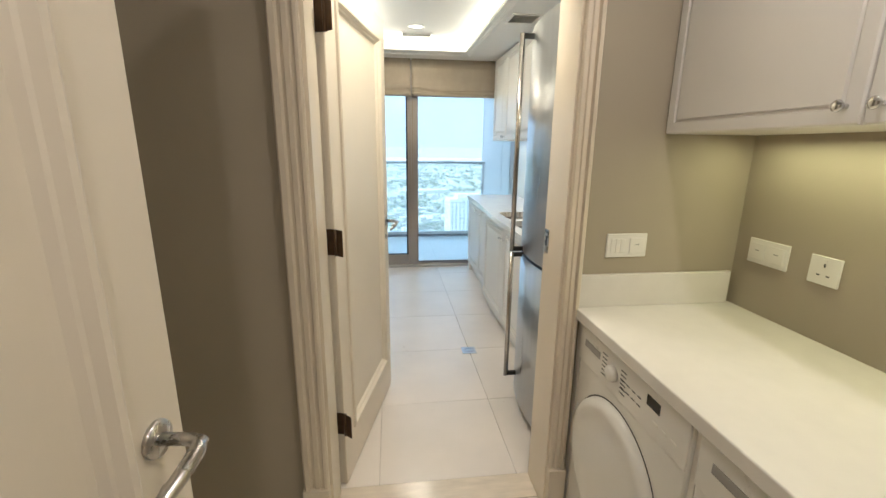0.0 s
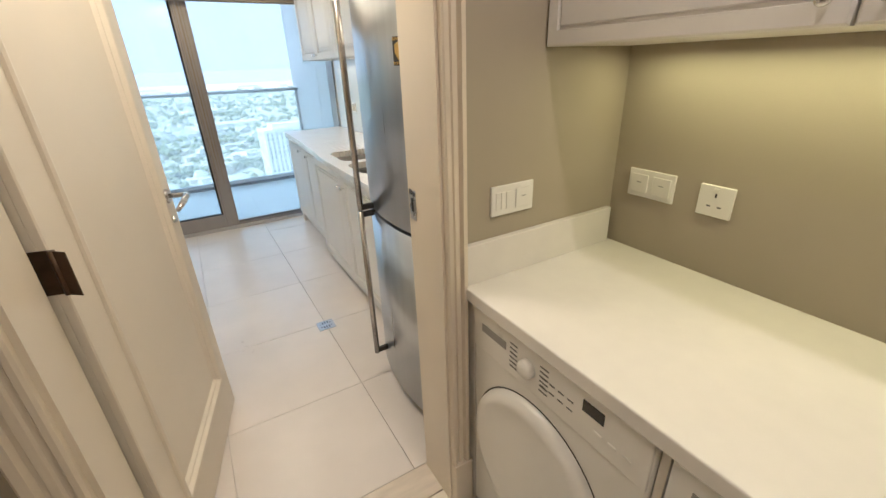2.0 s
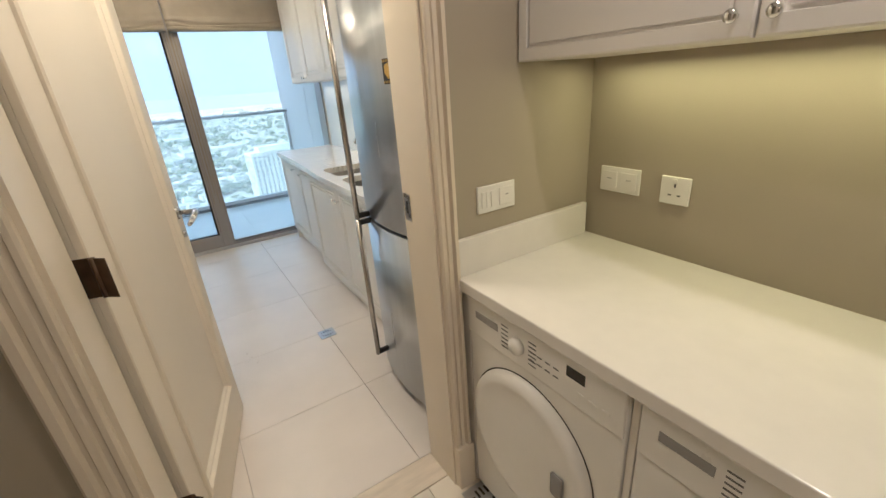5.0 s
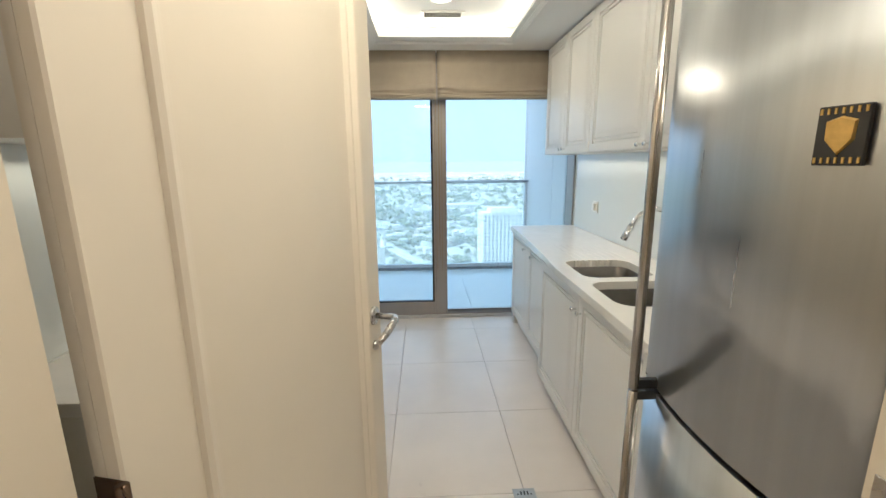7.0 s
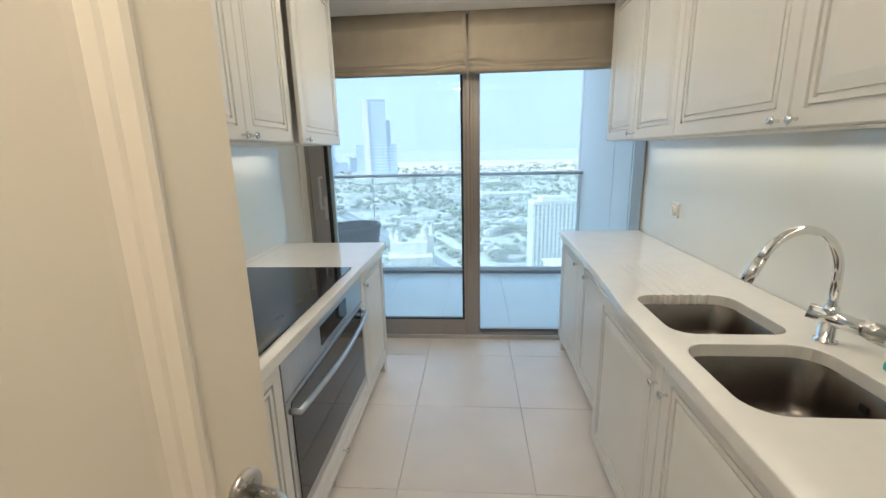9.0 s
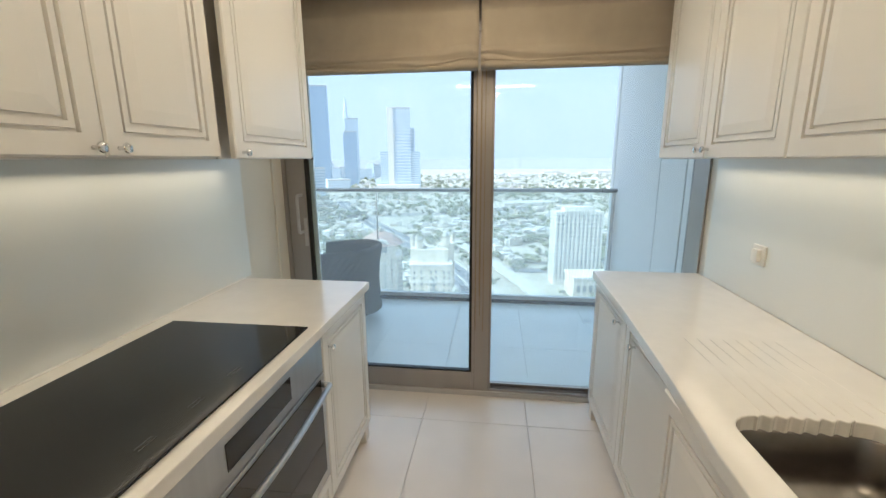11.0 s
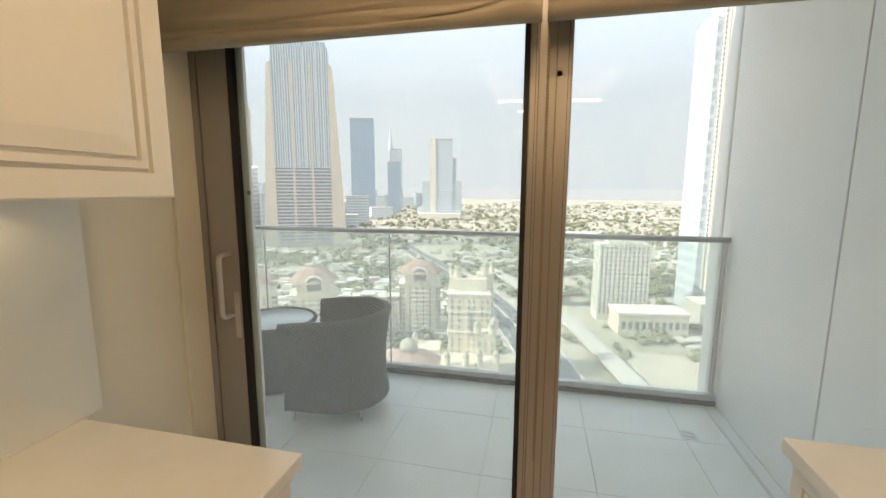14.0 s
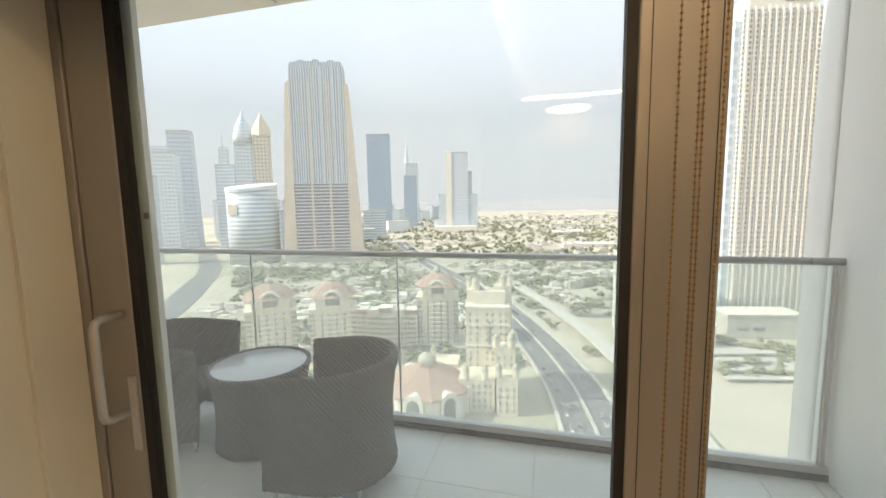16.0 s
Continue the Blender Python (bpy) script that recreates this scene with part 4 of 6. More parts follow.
ov = thing("wall_oven", (-0.75, 3.53, 0.23), "wide steel built-in oven with dark glass door", "oven")
part("body", box(-1.1, FL - 0.022, 3.066, 3.994, 0.23, 0.855), M_BLACK, ov)
part("control_panel", box(FL - 0.022, FL - 0.002, 3.066, 3.994, 0.70, 0.857, 0.002), M_STEEL, ov)
part("display", box(FL - 0.003, FL - 0.0005, 3.40, 3.74, 0.735, 0.815), M_BLACKGL, ov)
od = part("oven_door", box(FL - 0.022, FL, 3.066, 3.994, 0.232, 0.695, 0.003), M_STEEL, ov, "steel framed oven door")
part("glass", box(FL + 0.0, FL + 0.003, 3.10, 3.96, 0.28, 0.68), M_OVENGL, od, "dark oven glass")
hp = [(FL + 0.0, 3.09, 0.655), (FL + 0.03, 3.09, 0.655)] + [(FL + 0.034 + 0.026 * math.sin(math.pi * k / 16), 3.09 + 0.88 * k / 16, 0.655) for k in range(17)] + [(FL + 0.03, 3.97, 0.655), (FL + 0.0, 3.97, 0.655)]
part("handle", tube(hp, 0.011, 12), M_STEEL, od, "bowed steel handle", True)

# ---------------------------------------------------------------- fridge
fr = thing("fridge_freezer", (0.8, 2.0, 0), "tall brushed steel fridge freezer with a long bar handle", "fridge")
FY0, FY1 = 1.70, 2.29
part("body", box(0.56, 1.2, FY0 + 0.01, FY1 - 0.01, 0.04, 1.99, 0.004), M_STEEL, fr)
for x in (0.62, 1.12):
    for y in (FY0 + 0.06, FY1 - 0.06):
        part("foot", lathe([(0.02, 0), (0.02, 0.04)], (x, y, 0), "z", 10), M_BLACK, fr)


def fridge_door(z0, z1, name):
    bm = bmesh.new()
    n = 20
    rows = []
    for k in range(n + 1):
        u = 2 * k / n - 1
        x = 0.49 + 0.042 * u * u + (0.018 if abs(u) > 0.99 else 0)
        rows.append((x, FY0 + (FY1 - FY0) * k / n))
    pts = [(0.555, FY0)] + rows + [(0.555, FY1)]
    lo = [bm.verts.new((x, y, z0)) for x, y in pts]
    hi = [bm.verts.new((x, y, z1)) for x, y in pts]
    for k in range(len(pts)):
        j = (k + 1) % len(pts)
        bm.faces.new((lo[k], hi[k], hi[j], lo[j]))
    bm.faces.new(lo)
    bm.faces.new(hi[::-1])
    bmesh.ops.recalc_face_normals(bm, faces=bm.faces)
    ob = part(name, bm, M_STEEL, fr, "slightly bowed steel door", True)
    for p in ob.data.polygons:
        p.use_smooth = abs(p.normal.z) < 0.5 and p.normal.x < -0.3
    return ob


d1 = fridge_door(0.902, 2.0, "fridge_door")
d2 = fridge_door(0.06, 0.888, "freezer_door")
part("gasket", box(0.535, 0.56, FY0 + 0.01, FY1 - 0.01, 0.886, 0.904), M_BLACK, fr)
HY = 2.18
for dd, z0, z1 in ((d1, 0.904, 1.965), (d2, 0.17, 0.897)):
    h = part("handle", tube([(0.448, HY, z0), (0.448, HY, z1)], 0.0125, 12), M_HANDLE, dd, "long polished steel bar handle", True)
    for z in (z0 + 0.012, z1 - 0.012):
        part("bracket", box(0.443, 0.52, HY - 0.008, HY + 0.008, z - 0.012, z + 0.012, 0.002), M_BLACK, h, "black handle bracket")
mg = thing("fridge_magnet", (0.478, 1.81, 1.495), "dark square magnet with a golden shield", "magnet")
ang = math.atan2(0.042 * 2 * ((1.81 - FY0) / (FY1 - FY0) * 2 - 1), (FY1 - FY0) / 2)
mx = 0.49 + 0.042 * ((1.81 - FY0) / (FY1 - FY0) * 2 - 1) ** 2
mm = Matrix.Translation((mx - 0.001, 1.81, 1.495)) @ Matrix.Rotation(-ang, 4, "Z")
part("tile", turned(box(-0.008, 0, -0.032, 0.032, -0.04, 0.04, 0.0015, seg=1), mm), M_BLACK, mg)
bm = bmesh.new()
sh = [(-0.019, 0.02), (0, 0.026), (0.019, 0.02), (0.018, -0.006), (0, -0.026), (-0.018, -0.006)]
a, b = [bm.verts.new((-0.008, y, z)) for y, z in sh], [bm.verts.new((-0.0115, y * 0.9, z * 0.9)) for y, z in sh]
for k in range(6):
    bm.faces.new((a[k], a[(k + 1) % 6], b[(k + 1) % 6], b[k]))
bm.faces.new(b)
bmesh.ops.recalc_face_normals(bm, faces=bm.faces)
part("shield", turned(bm, mm), M_GOLD, mg, "raised golden shield")
for s in (-1, 1):
    for k in range(7):
        part("ray", turned(box(-0.0095, -0.008, -0.027 + 0.009 * k - 0.0015, -0.027 + 0.009 * k + 0.0015, min(s * 0.029, s * 0.037), max(s * 0.029, s * 0.037)), mm), M_GOLD, mg)

# ---------------------------------------------------------------- laundry
UF = 0.468
top = thing("laundry_worktop", (0.78, 0.4, 0.84), "long pale worktop over the washer and dryer", "worktop")
part("slab", box(UF, UR, -1.19, UY - 0.002, 0.84, 0.88, 0.004), M_STONE, top)
part("upstand", box(UF + 0.01, UR - 0.021, UY - 0.022, UY - 0.002, 0.88, 1.0, 0.002), M_STONE, top)
g = "laundry wall cabinets"


def unit_laundry(y0, y1, label, ky):
    ob = thing("laundry_wall_cabinet", (0.9, (y0 + y1) / 2, 1.487), label, "cabinet", g)
    part("body", box(0.757, UR - 0.002, y0, y1, 1.487, 2.4), M_CARC, ob)
    m = Matrix.Translation((0.735, y1 - 0.0015, 1.487)) @ Matrix.Rotation(-math.pi / 2, 4, "Z")
    d = part("door", turned(panel(y1 - y0 - 0.003, 0.91, 0.02, DRAW_RINGS), m), M_CAB, ob, "white panelled door")
    knob(d, (0.735, ky, 1.525), -1)


unit_laundry(0.84, UY - 0.003, "white panelled wall cabinet above the laundry counter", 0.872)
unit_laundry(0.235, 0.838, "white panelled wall cabinet above the laundry counter", 0.805)
unit_laundry(-0.37, 0.233, "white panelled wall cabinet above the laundry counter", -0.33)
ob = thing("divider_panel", (0.76, 0.822, 0), "slim white panel between the two machines", "panel", "laundry panels")
part("board", box(0.495, 1.05, 0.813, 0.831, 0.0, 0.8395, 0.002), M_CARC, ob)
ob = thing("divider_panel", (0.76, 0.214, 0), "slim white panel beside the washing machine", "panel", "laundry panels")
part("board", box(0.497, 1.05, 0.204, 0.224, 0.0, 0.8395, 0.002), M_CARC, ob)
ob = thing("divider_panel", (0.76, 1.425, 0), "slim white filler panel beside the dryer", "panel", "laundry panels")
part("board", box(0.492, 1.05, 1.409, 1.442, 0.0, 0.8395, 0.002), M_CARC, ob)
ob = thing("laundry_base_cabinet", (0.76, -0.1, 0), "white laundry base cabinet with a round knob", "cabinet")
part("body", box(0.515, 1.05, -0.4, 0.2, 0.0, 0.8395), M_CARC, ob)
m = Matrix.Translation((0.493, 0.198, 0.1)) @ Matrix.Rotation(-math.pi / 2, 4, "Z")
d = part("door", turned(panel(0.595, 0.735, 0.02, CAB_RINGS), m), M_CAB, ob)
knob(d, (0.493, 0.165, 0.79), -1)


def ring_x(center, radii, x0, seg=48):
    """Rings in the plane that faces -x: (radius, how far out)."""
    return lathe([(r, -h) for r, h in radii], (x0, center[0], center[1]), "x", seg)


def machine(name, y0, y1, label, dark):
    ob = thing(name, (0.77, (y0 + y1) / 2, 0), label, "dryer" if not dark else "washing machine")
    X = 0.49
    part("body", box(X, 1.04, y0, y1, 0.012, 0.838, 0.008), M_APPL, ob)
    for x in (0.56, 0.98):
        for y in (y0 + 0.06, y1 - 0.06):
            part("foot", lathe([(0.018, 0), (0.018, 0.013)], (x, y, 0), "z", 10), M_BLACK, ob)
    part("fascia", box(X - 0.006, X + 0.001, y0 + 0.004, y1 - 0.004, 0.70, 0.832, 0.003), M_APPL, ob)
    part("drawer_grip", box(X - 0.0075, X - 0.005, y1 - 0.15, y1 - 0.045, 0.765, 0.79, 0.001, seg=1), mat("grip_grey", (0.3, 0.29, 0.27), 0.5) if "grip_grey" not in bpy.data.materials else bpy.data.materials["grip_grey"], ob)
    ky = y1 - 0.235
    part("programme_dial", lathe([(0.026, 0), (0.025, -0.012), (0.022, -0.018), (0.004, -0.019)], (X - 0.006, ky, 0.765), "x", 24), M_APPL, ob, "round programme dial", True)
    for k in range(6):
        for s in (-1, 1):
            part("print", box(X - 0.0068, X - 0.006, ky + s * 0.055 - 0.014, ky + s * 0.055 + 0.014, 0.728 + 0.014 * k, 0.732 + 0.014 * k), M_GREYPR, ob)
    part("display", box(X - 0.0072, X - 0.006, y0 + 0.11, y0 + 0.165, 0.775, 0.805), M_BLACKGL, ob, "small dark display")
    for r in range(2):
        for k in range(4):
            part("print", box(X - 0.0068, X - 0.006, y0 + 0.19 + 0.028 * k, y0 + 0.207 + 0.028 * k, 0.745 + 0.024 * r, 0.749 + 0.024 * r), M_GREYPR, ob)
    for k in range(3):
        part("button", box(X - 0.009, X - 0.006, y0 + 0.04 + 0.035 * k, y0 + 0.06 + 0.035 * k, 0.74, 0.748, 0.001, seg=1), M_APPL, ob)
    c = ((y0 + y1) / 2 + 0.02, 0.42)
    if dark:
        dr = part("porthole", lathe([(0.235, 0.0), (0.235, -0.012), (0.222, -0.03), (0.20, -0.038), (0.17, -0.034), (0.155, -0.012)], (X, *c), "x", 56, caps=False), M_APPL, ob, "white porthole ring", True)
        part("porthole_seam", lathe([(0.24, -0.0005), (0.236, -0.001)], (X, *c), "x", 56, caps=False), M_BLACK, dr)
        part("glass", lathe([(0.156, -0.012), (0.14, -0.022), (0.09, -0.012), (0.03, -0.006), (0.002, -0.005)], (X, *c), "x", 48, caps=False), M_BLACKGL, dr, "dark porthole glass", True)
    else:
        dr = part("porthole", lathe([(0.24, 0.0), (0.238, -0.012), (0.226, -0.024), (0.205, -0.028), (0.19, -0.022), (0.14, -0.026), (0.002, -0.03)], (X, *c), "x", 56, caps=False), M_APPL, ob, "closed white round door", True)
        part("porthole_seam", lathe([(0.245, -0.0005), (0.2405, -0.001)], (X, *c), "x", 56, caps=False), M_BLACK, dr)
        part("grip", box(X - 0.033, X - 0.026, c[0] - 0.165, c[0] - 0.125, c[1] - 0.045, c[1] + 0.035, 0.006), bpy.data.materials["grip_grey"], dr)
    return ob


machine("tumble_dryer", 0.834, 1.405, "white front-loading tumble dryer under the counter", False)
machine("washing_machine", 0.228, 0.81, "white front-loading washing machine with dark porthole", True)

# ---------------------------------------------------------------- balcony furniture
def tub_chair(at, turn, label):
    """A woven tub chair on short legs; it faces its own -x."""
    ob = local_thing("wicker_armchair", at, label, "chair", "balcony chairs", turn)
    bm = bmesh.new()
    n, mrows = 150, 44
    arm, back = 0.30, 0.30                        # straight arms, then half a circle round the back
    run = 2 * arm + math.pi * back
    def plan(u, r):
        q = u * run
        if q < arm:
            return -arm + q, -r
        if q > run - arm:
            return -(q - run + arm), r
        a = (q - arm) / back - math.pi / 2
        return r * math.cos(a), r * math.sin(a)
    def shell(u, v, inner):
        s = abs(2 * u - 1)
        z = 0.10 + (0.72 - 0.05 * s ** 2 - 0.10) * v
        r = 0.275 + 0.075 * v ** 2.0 + 0.055 * (1 - v) ** 2 - (0.035 + 0.015 * v if inner else 0)
        r += 0.0048 * math.sin((u * 150 + (1 if u > 0.5 else -1) * v * 44) * 1.1) * (0.7 if inner else 1.0)
        x, y = plan(u, r)
        return (x - 0.05 * (1 - v) * min(0, x), y, z)
    outer = [[bm.verts.new(shell(i / n, j / mrows, False)) for j in range(mrows + 1)] for i in range(n + 1)]
    inner = [[bm.verts.new(shell(i / n, j / mrows, True)) for j in range(mrows + 1)] for i in range(n + 1)]
    for i in range(n):
        for j in range(mrows):
            bm.faces.new((outer[i][j], outer[i + 1][j], outer[i + 1][j + 1], outer[i][j + 1]))
            bm.faces.new((inner[i][j], inner[i][j + 1], inner[i + 1][j + 1], inner[i + 1][j]))
        bm.faces.new((outer[i][mrows], outer[i + 1][mrows], inner[i + 1][mrows], inner[i][mrows]))
        bm.faces.new((outer[i][0], inner[i][0], inner[i + 1][0], outer[i + 1][0]))
    for i in (0, n):
        for j in range(mrows):
            bm.faces.new((outer[i][j], outer[i][j + 1], inner[i][j + 1], inner[i][j]))
    bmesh.ops.recalc_face_normals(bm, faces=bm.faces)
    part("tub", bm, M_WICKER, ob, "woven grey-brown tub shell", True)
    rim = [Vector(shell(i / 60, 1, False)) * 0.5 + Vector(shell(i / 60, 1, True)) * 0.5 for i in range(61)]
    part("rim", tube(rim, 0.024, 10), M_WICKER, ob, "", True)
    part("seat", box(-0.27, 0.2, -0.25, 0.25, 0.28, 0.39, 0.03), M_WICKER, ob, "woven seat", True)
    for x, y in ((0.2, 0.2), (0.2, -0.2), (-0.25, 0.27), (-0.25, -0.27)):
        part("leg", lathe([(0.012, 0), (0.012, 0.02), (0.018, 0.12)], (x, y, 0), "z", 10), M_NICKEL, ob, "short metal leg", True)
    return ob


tub_chair((-1.29, 6.36, -0.02), 4, "grey-brown woven wicker tub chair beside the round table")
tub_chair((-2.62, 6.52, -0.02), 197, "grey-brown woven wicker tub chair by the railing")
TX, TY = -1.99, 6.59
tb = thing("balcony_table", (TX, TY, -0.02), "round woven drum table with a pale glass top", "table")
bm = bmesh.new()
n, rows_n = 160, 36
rows = []
for j in range(rows_n + 1):
    v = j / rows_n
    rr = 0.30 - 0.022 * math.sin(math.pi * min(1, v * 1.1)) + 0.01 * v
    rows.append([bm.verts.new((TX + (rr + 0.003 * math.sin(k * 1.2 + j * 1.4)) * math.cos(2 * math.pi * k / n), TY + (rr + 0.003 * math.sin(k * 1.2 + j * 1.4)) * math.sin(2 * math.pi * k / n), 0.0 + 0.49 * v)) for k in range(n)])
for a, b in zip(rows, rows[1:]):
    for k in range(n):
        bm.faces.new((a[k], a[(k + 1) % n], b[(k + 1) % n], b[k]))
bm.faces.new(rows[-1])
bmesh.ops.recalc_face_normals(bm, faces=bm.faces)
part("drum", bm, M_WICKER, tb, "woven drum base", True)
part("rim", tube(arc((TX, TY, 0.495), 0.31, 0, 2 * math.pi, 48, (1, 0, 0), (0, 1, 0)), 0.018, 10), M_WICKER, tb, "", True)
part("top", lathe([(0.295, 0.494), (0.297, 0.5), (0.29, 0.504), (0.002, 0.504)], (TX, TY, 0), "z", 48), M_FROST, tb, "pale frosted glass top", True)
for k in range(3):
    a = k * 2.1
    part("foot", lathe([(0.012, -0.02), (0.014, 0.01)], (TX + 0.25 * math.cos(a), TY + 0.25 * math.sin(a), 0), "z", 10), M_BLACK, tb)

# ---------------------------------------------------------------- city far below
GZ = -110.0
rng = np.random.default_rng(7)


def facade(name, wall, glass, floor_h, bay, share_z, share_x, rough=0.35):
    """Far facade: window bands by storeys and bays, in the building's own axes."""
    m = bpy.data.materials.new(name)
    m.use_nodes = True
    n, l = m.node_tree.nodes, m.node_tree.links
    b = n["Principled BSDF"]
    tc = n.new("ShaderNodeTexCoord")
    sep = n.new("ShaderNodeSeparateXYZ")
    l.new(tc.outputs["Object"], sep.inputs[0])
    add = n.new("ShaderNodeMath")
    l.new(sep.outputs[0], add.inputs[0])
    l.new(sep.outputs[1], add.inputs[1])

    def band(src, size, share):
        d = n.new("ShaderNodeMath")
        d.operation = "DIVIDE"
        d.inputs[1].default_value = size
        l.new(src, d.inputs[0])
        f = n.new("ShaderNodeMath")
        f.operation = "FRACT"
        l.new(d.outputs[0], f.inputs[0])
        c = n.new("ShaderNodeMath")
        c.operation = "LESS_THAN"
        c.inputs[1].default_value = share
        l.new(f.outputs[0], c.inputs[0])
        return c.outputs[0]

    mul = n.new("ShaderNodeMath")
    mul.operation = "MULTIPLY"
    l.new(band(sep.outputs[2], floor_h, share_z), mul.inputs[0])
    l.new(band(add.outputs[0], bay, share_x), mul.inputs[1])
    noi = n.new("ShaderNodeTexNoise")
    noi.inputs["Scale"].default_value = 0.05
    mx = n.new("ShaderNodeMix")
    mx.data_type = "RGBA"
    mx.inputs[6].default_value = (*wall, 1)
    mx.inputs[7].default_value = (*glass, 1)
    l.new(mul.outputs[0], mx.inputs[0])
    l.new(mx.outputs[2], b.inputs["Base Color"])
    r = n.new("ShaderNodeMapRange")
    r.inputs["To Min"].default_value, r.inputs["To Max"].default_value = 0.75, rough
    l.new(mul.outputs[0], r.inputs["Value"])
    l.new(r.outputs[0], b.inputs["Roughness"])
    return m


def island(name, colors, rough=0.85):
    """One material for many joined pieces, each a little different."""
    m = bpy.data.materials.new(name)
    m.use_nodes = True
    n, l = m.node_tree.nodes, m.node_tree.links
    g_ = n.new("ShaderNodeNewGeometry")
    rp = n.new("ShaderNodeValToRGB")
    rp.color_ramp.elements[0].color = (*colors[0], 1)
    rp.color_ramp.elements[1].color = (*colors[-1], 1)
    for k, c in enumerate(colors[1:-1]):
        e_ = rp.color_ramp.elements.new((k + 1) / (len(colors) - 1))
        e_.color = (*c, 1)
    l.new(g_.outputs["Random Per Island"], rp.inputs[0])
    l.new(rp.outputs[0], n["Principled BSDF"].inputs["Base Color"])
    n["Principled BSDF"].inputs["Roughness"].default_value = rough
    return m


def ground_mat():
    m = bpy.data.materials.new("city_ground")
    m.use_nodes = True
    n, l = m.node_tree.nodes, m.node_tree.links
    tc = n.new("ShaderNodeTexCoord")
    a = n.new("ShaderNodeTexNoise")
    a.inputs["Scale"].default_value = 0.006
    a.inputs["Detail"].default_value = 8
    a.inputs["Roughness"].default_value = 0.7
    l.new(tc.outputs["Object"], a.inputs["Vector"])
    rp = n.new("ShaderNodeValToRGB")
    rp.color_ramp.elements[0].position, rp.color_ramp.elements[0].color = 0.38, (0.34, 0.32, 0.23, 1)
    rp.color_ramp.elements[1].position, rp.color_ramp.elements[1].color = 0.70, (0.56, 0.50, 0.40, 1)
    e_ = rp.color_ramp.elements.new(0.57)
    e_.color = (0.53, 0.48, 0.38, 1)
    l.new(a.outputs["Fac"], rp.inputs[0])
    l.new(rp.outputs[0], n["Principled BSDF"].inputs["Base Color"])
    n["Principled BSDF"].inputs["Roughness"].default_value = 0.95
    return m


M_GROUND = ground_mat()
M_ASPHALT = mat("asphalt", (0.17, 0.17, 0.17), 0.85, var=0.15, scale=0.1)
M_CONC = mat("road_concrete", (0.55, 0.52, 0.46), 0.85, var=0.1, scale=0.1)
M_SAND = mat("pale_sand_lot", (0.54, 0.48, 0.38), 0.95, var=0.12, scale=0.03)
M_CREAM = mat("cream_render", (0.72, 0.64, 0.51), 0.85, var=0.08, scale=0.2)
M_WHITER = mat("white_render", (0.76, 0.71, 0.62), 0.85, var=0.06, scale=0.2)
M_ROOF = mat("terracotta_roof", (0.42, 0.28, 0.215), 0.8, var=0.12, scale=0.4)
M_WIN = mat("far_window_glass", (0.20, 0.21, 0.20), 0.2, var=0.2, scale=0.5, rand=0.3)
M_DOMEB = mat("weathered_dome", (0.44, 0.42, 0.34), 0.6, var=0.1, scale=1)
M_FIN = mat("sand_coloured_fin", (0.74, 0.65, 0.54), 0.8, var=0.06, scale=0.05)
F_BIG = facade("tower_glass_strips", (0.74, 0.77, 0.79), (0.24, 0.33, 0.41), 4.0, 4.4, 0.8, 0.62)
F_LOUV = facade("tower_louvres", (0.64, 0.62, 0.60), (0.24, 0.26, 0.29), 6.4, 300.0, 0.55, 1.0)
# F_BLUE, F_HAZE, F_GREY, F_BAND: distance haze is put into the colours, paler and bluer
F_BLUE = facade("hazed_blue_glass", (0.42, 0.50, 0.58), (0.32, 0.40, 0.49), 8.0, 9.0, 0.75, 0.85)
F_HAZE = facade("hazed_pale_glass", (0.70, 0.74, 0.76), (0.46, 0.54, 0.59), 9.0, 8.0, 0.55, 0.7)
F_GREY = facade("hazed_grey_glass", (0.62, 0.66, 0.69), (0.44, 0.50, 0.55), 11.0, 9.0, 0.65, 0.8)
F_WHITE = facade("white_ribbed_tower", (0.66, 0.65, 0.61), (0.22, 0.25, 0.27), 4.2, 2.7, 0.6, 0.55)
F_HOTEL = facade("pale_hotel_wall", (0.72, 0.66, 0.54), (0.34, 0.33, 0.30), 9.0, 8.5, 0.5, 0.5)
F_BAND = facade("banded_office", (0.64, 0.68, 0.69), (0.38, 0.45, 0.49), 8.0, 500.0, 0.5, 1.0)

bm = bmesh.new()
fill(bm, -4900, 4900, -4900, 4900, GZ)
structure("ground", bm, M_GROUND, "pale sandy city ground with green patches reaching the horizon")


def ribbon(pts, half, z, th=0.4):
    bm = bmesh.new()
    p = [Vector((x, y, 0)) for x, y in pts]
    fine = []
    for i in range(len(p) - 1):
        a, b, c, d = p[max(i - 1, 0)], p[i], p[i + 1], p[min(i + 2, len(p) - 1)]
        for k in range(8):
            t = k / 8
            fine.append(0.5 * ((2 * b) + (c - a) * t + (2 * a - 5 * b + 4 * c - d) * t * t + (3 * b - a - 3 * c + d) * t ** 3))
    fine.append(p[-1])
    rows = []
    for i, q in enumerate(fine):
        d = (fine[min(i + 1, len(fine) - 1)] - fine[max(i - 1, 0)]).normalized()
        s = Vector((-d.y, d.x, 0)) * half
        rows.append([bm.verts.new((*(q + s).xy, z)), bm.verts.new((*(q - s).xy, z)), bm.verts.new((*(q - s).xy, z - th)), bm.verts.new((*(q + s).xy, z - th))])
    for a, b in zip(rows, rows[1:]):
        for k in range(4):
            bm.faces.new((a[k], a[(k + 1) % 4], b[(k + 1) % 4], b[k]))
    bmesh.ops.recalc_face_normals(bm, faces=bm.faces)
    return bm, fine


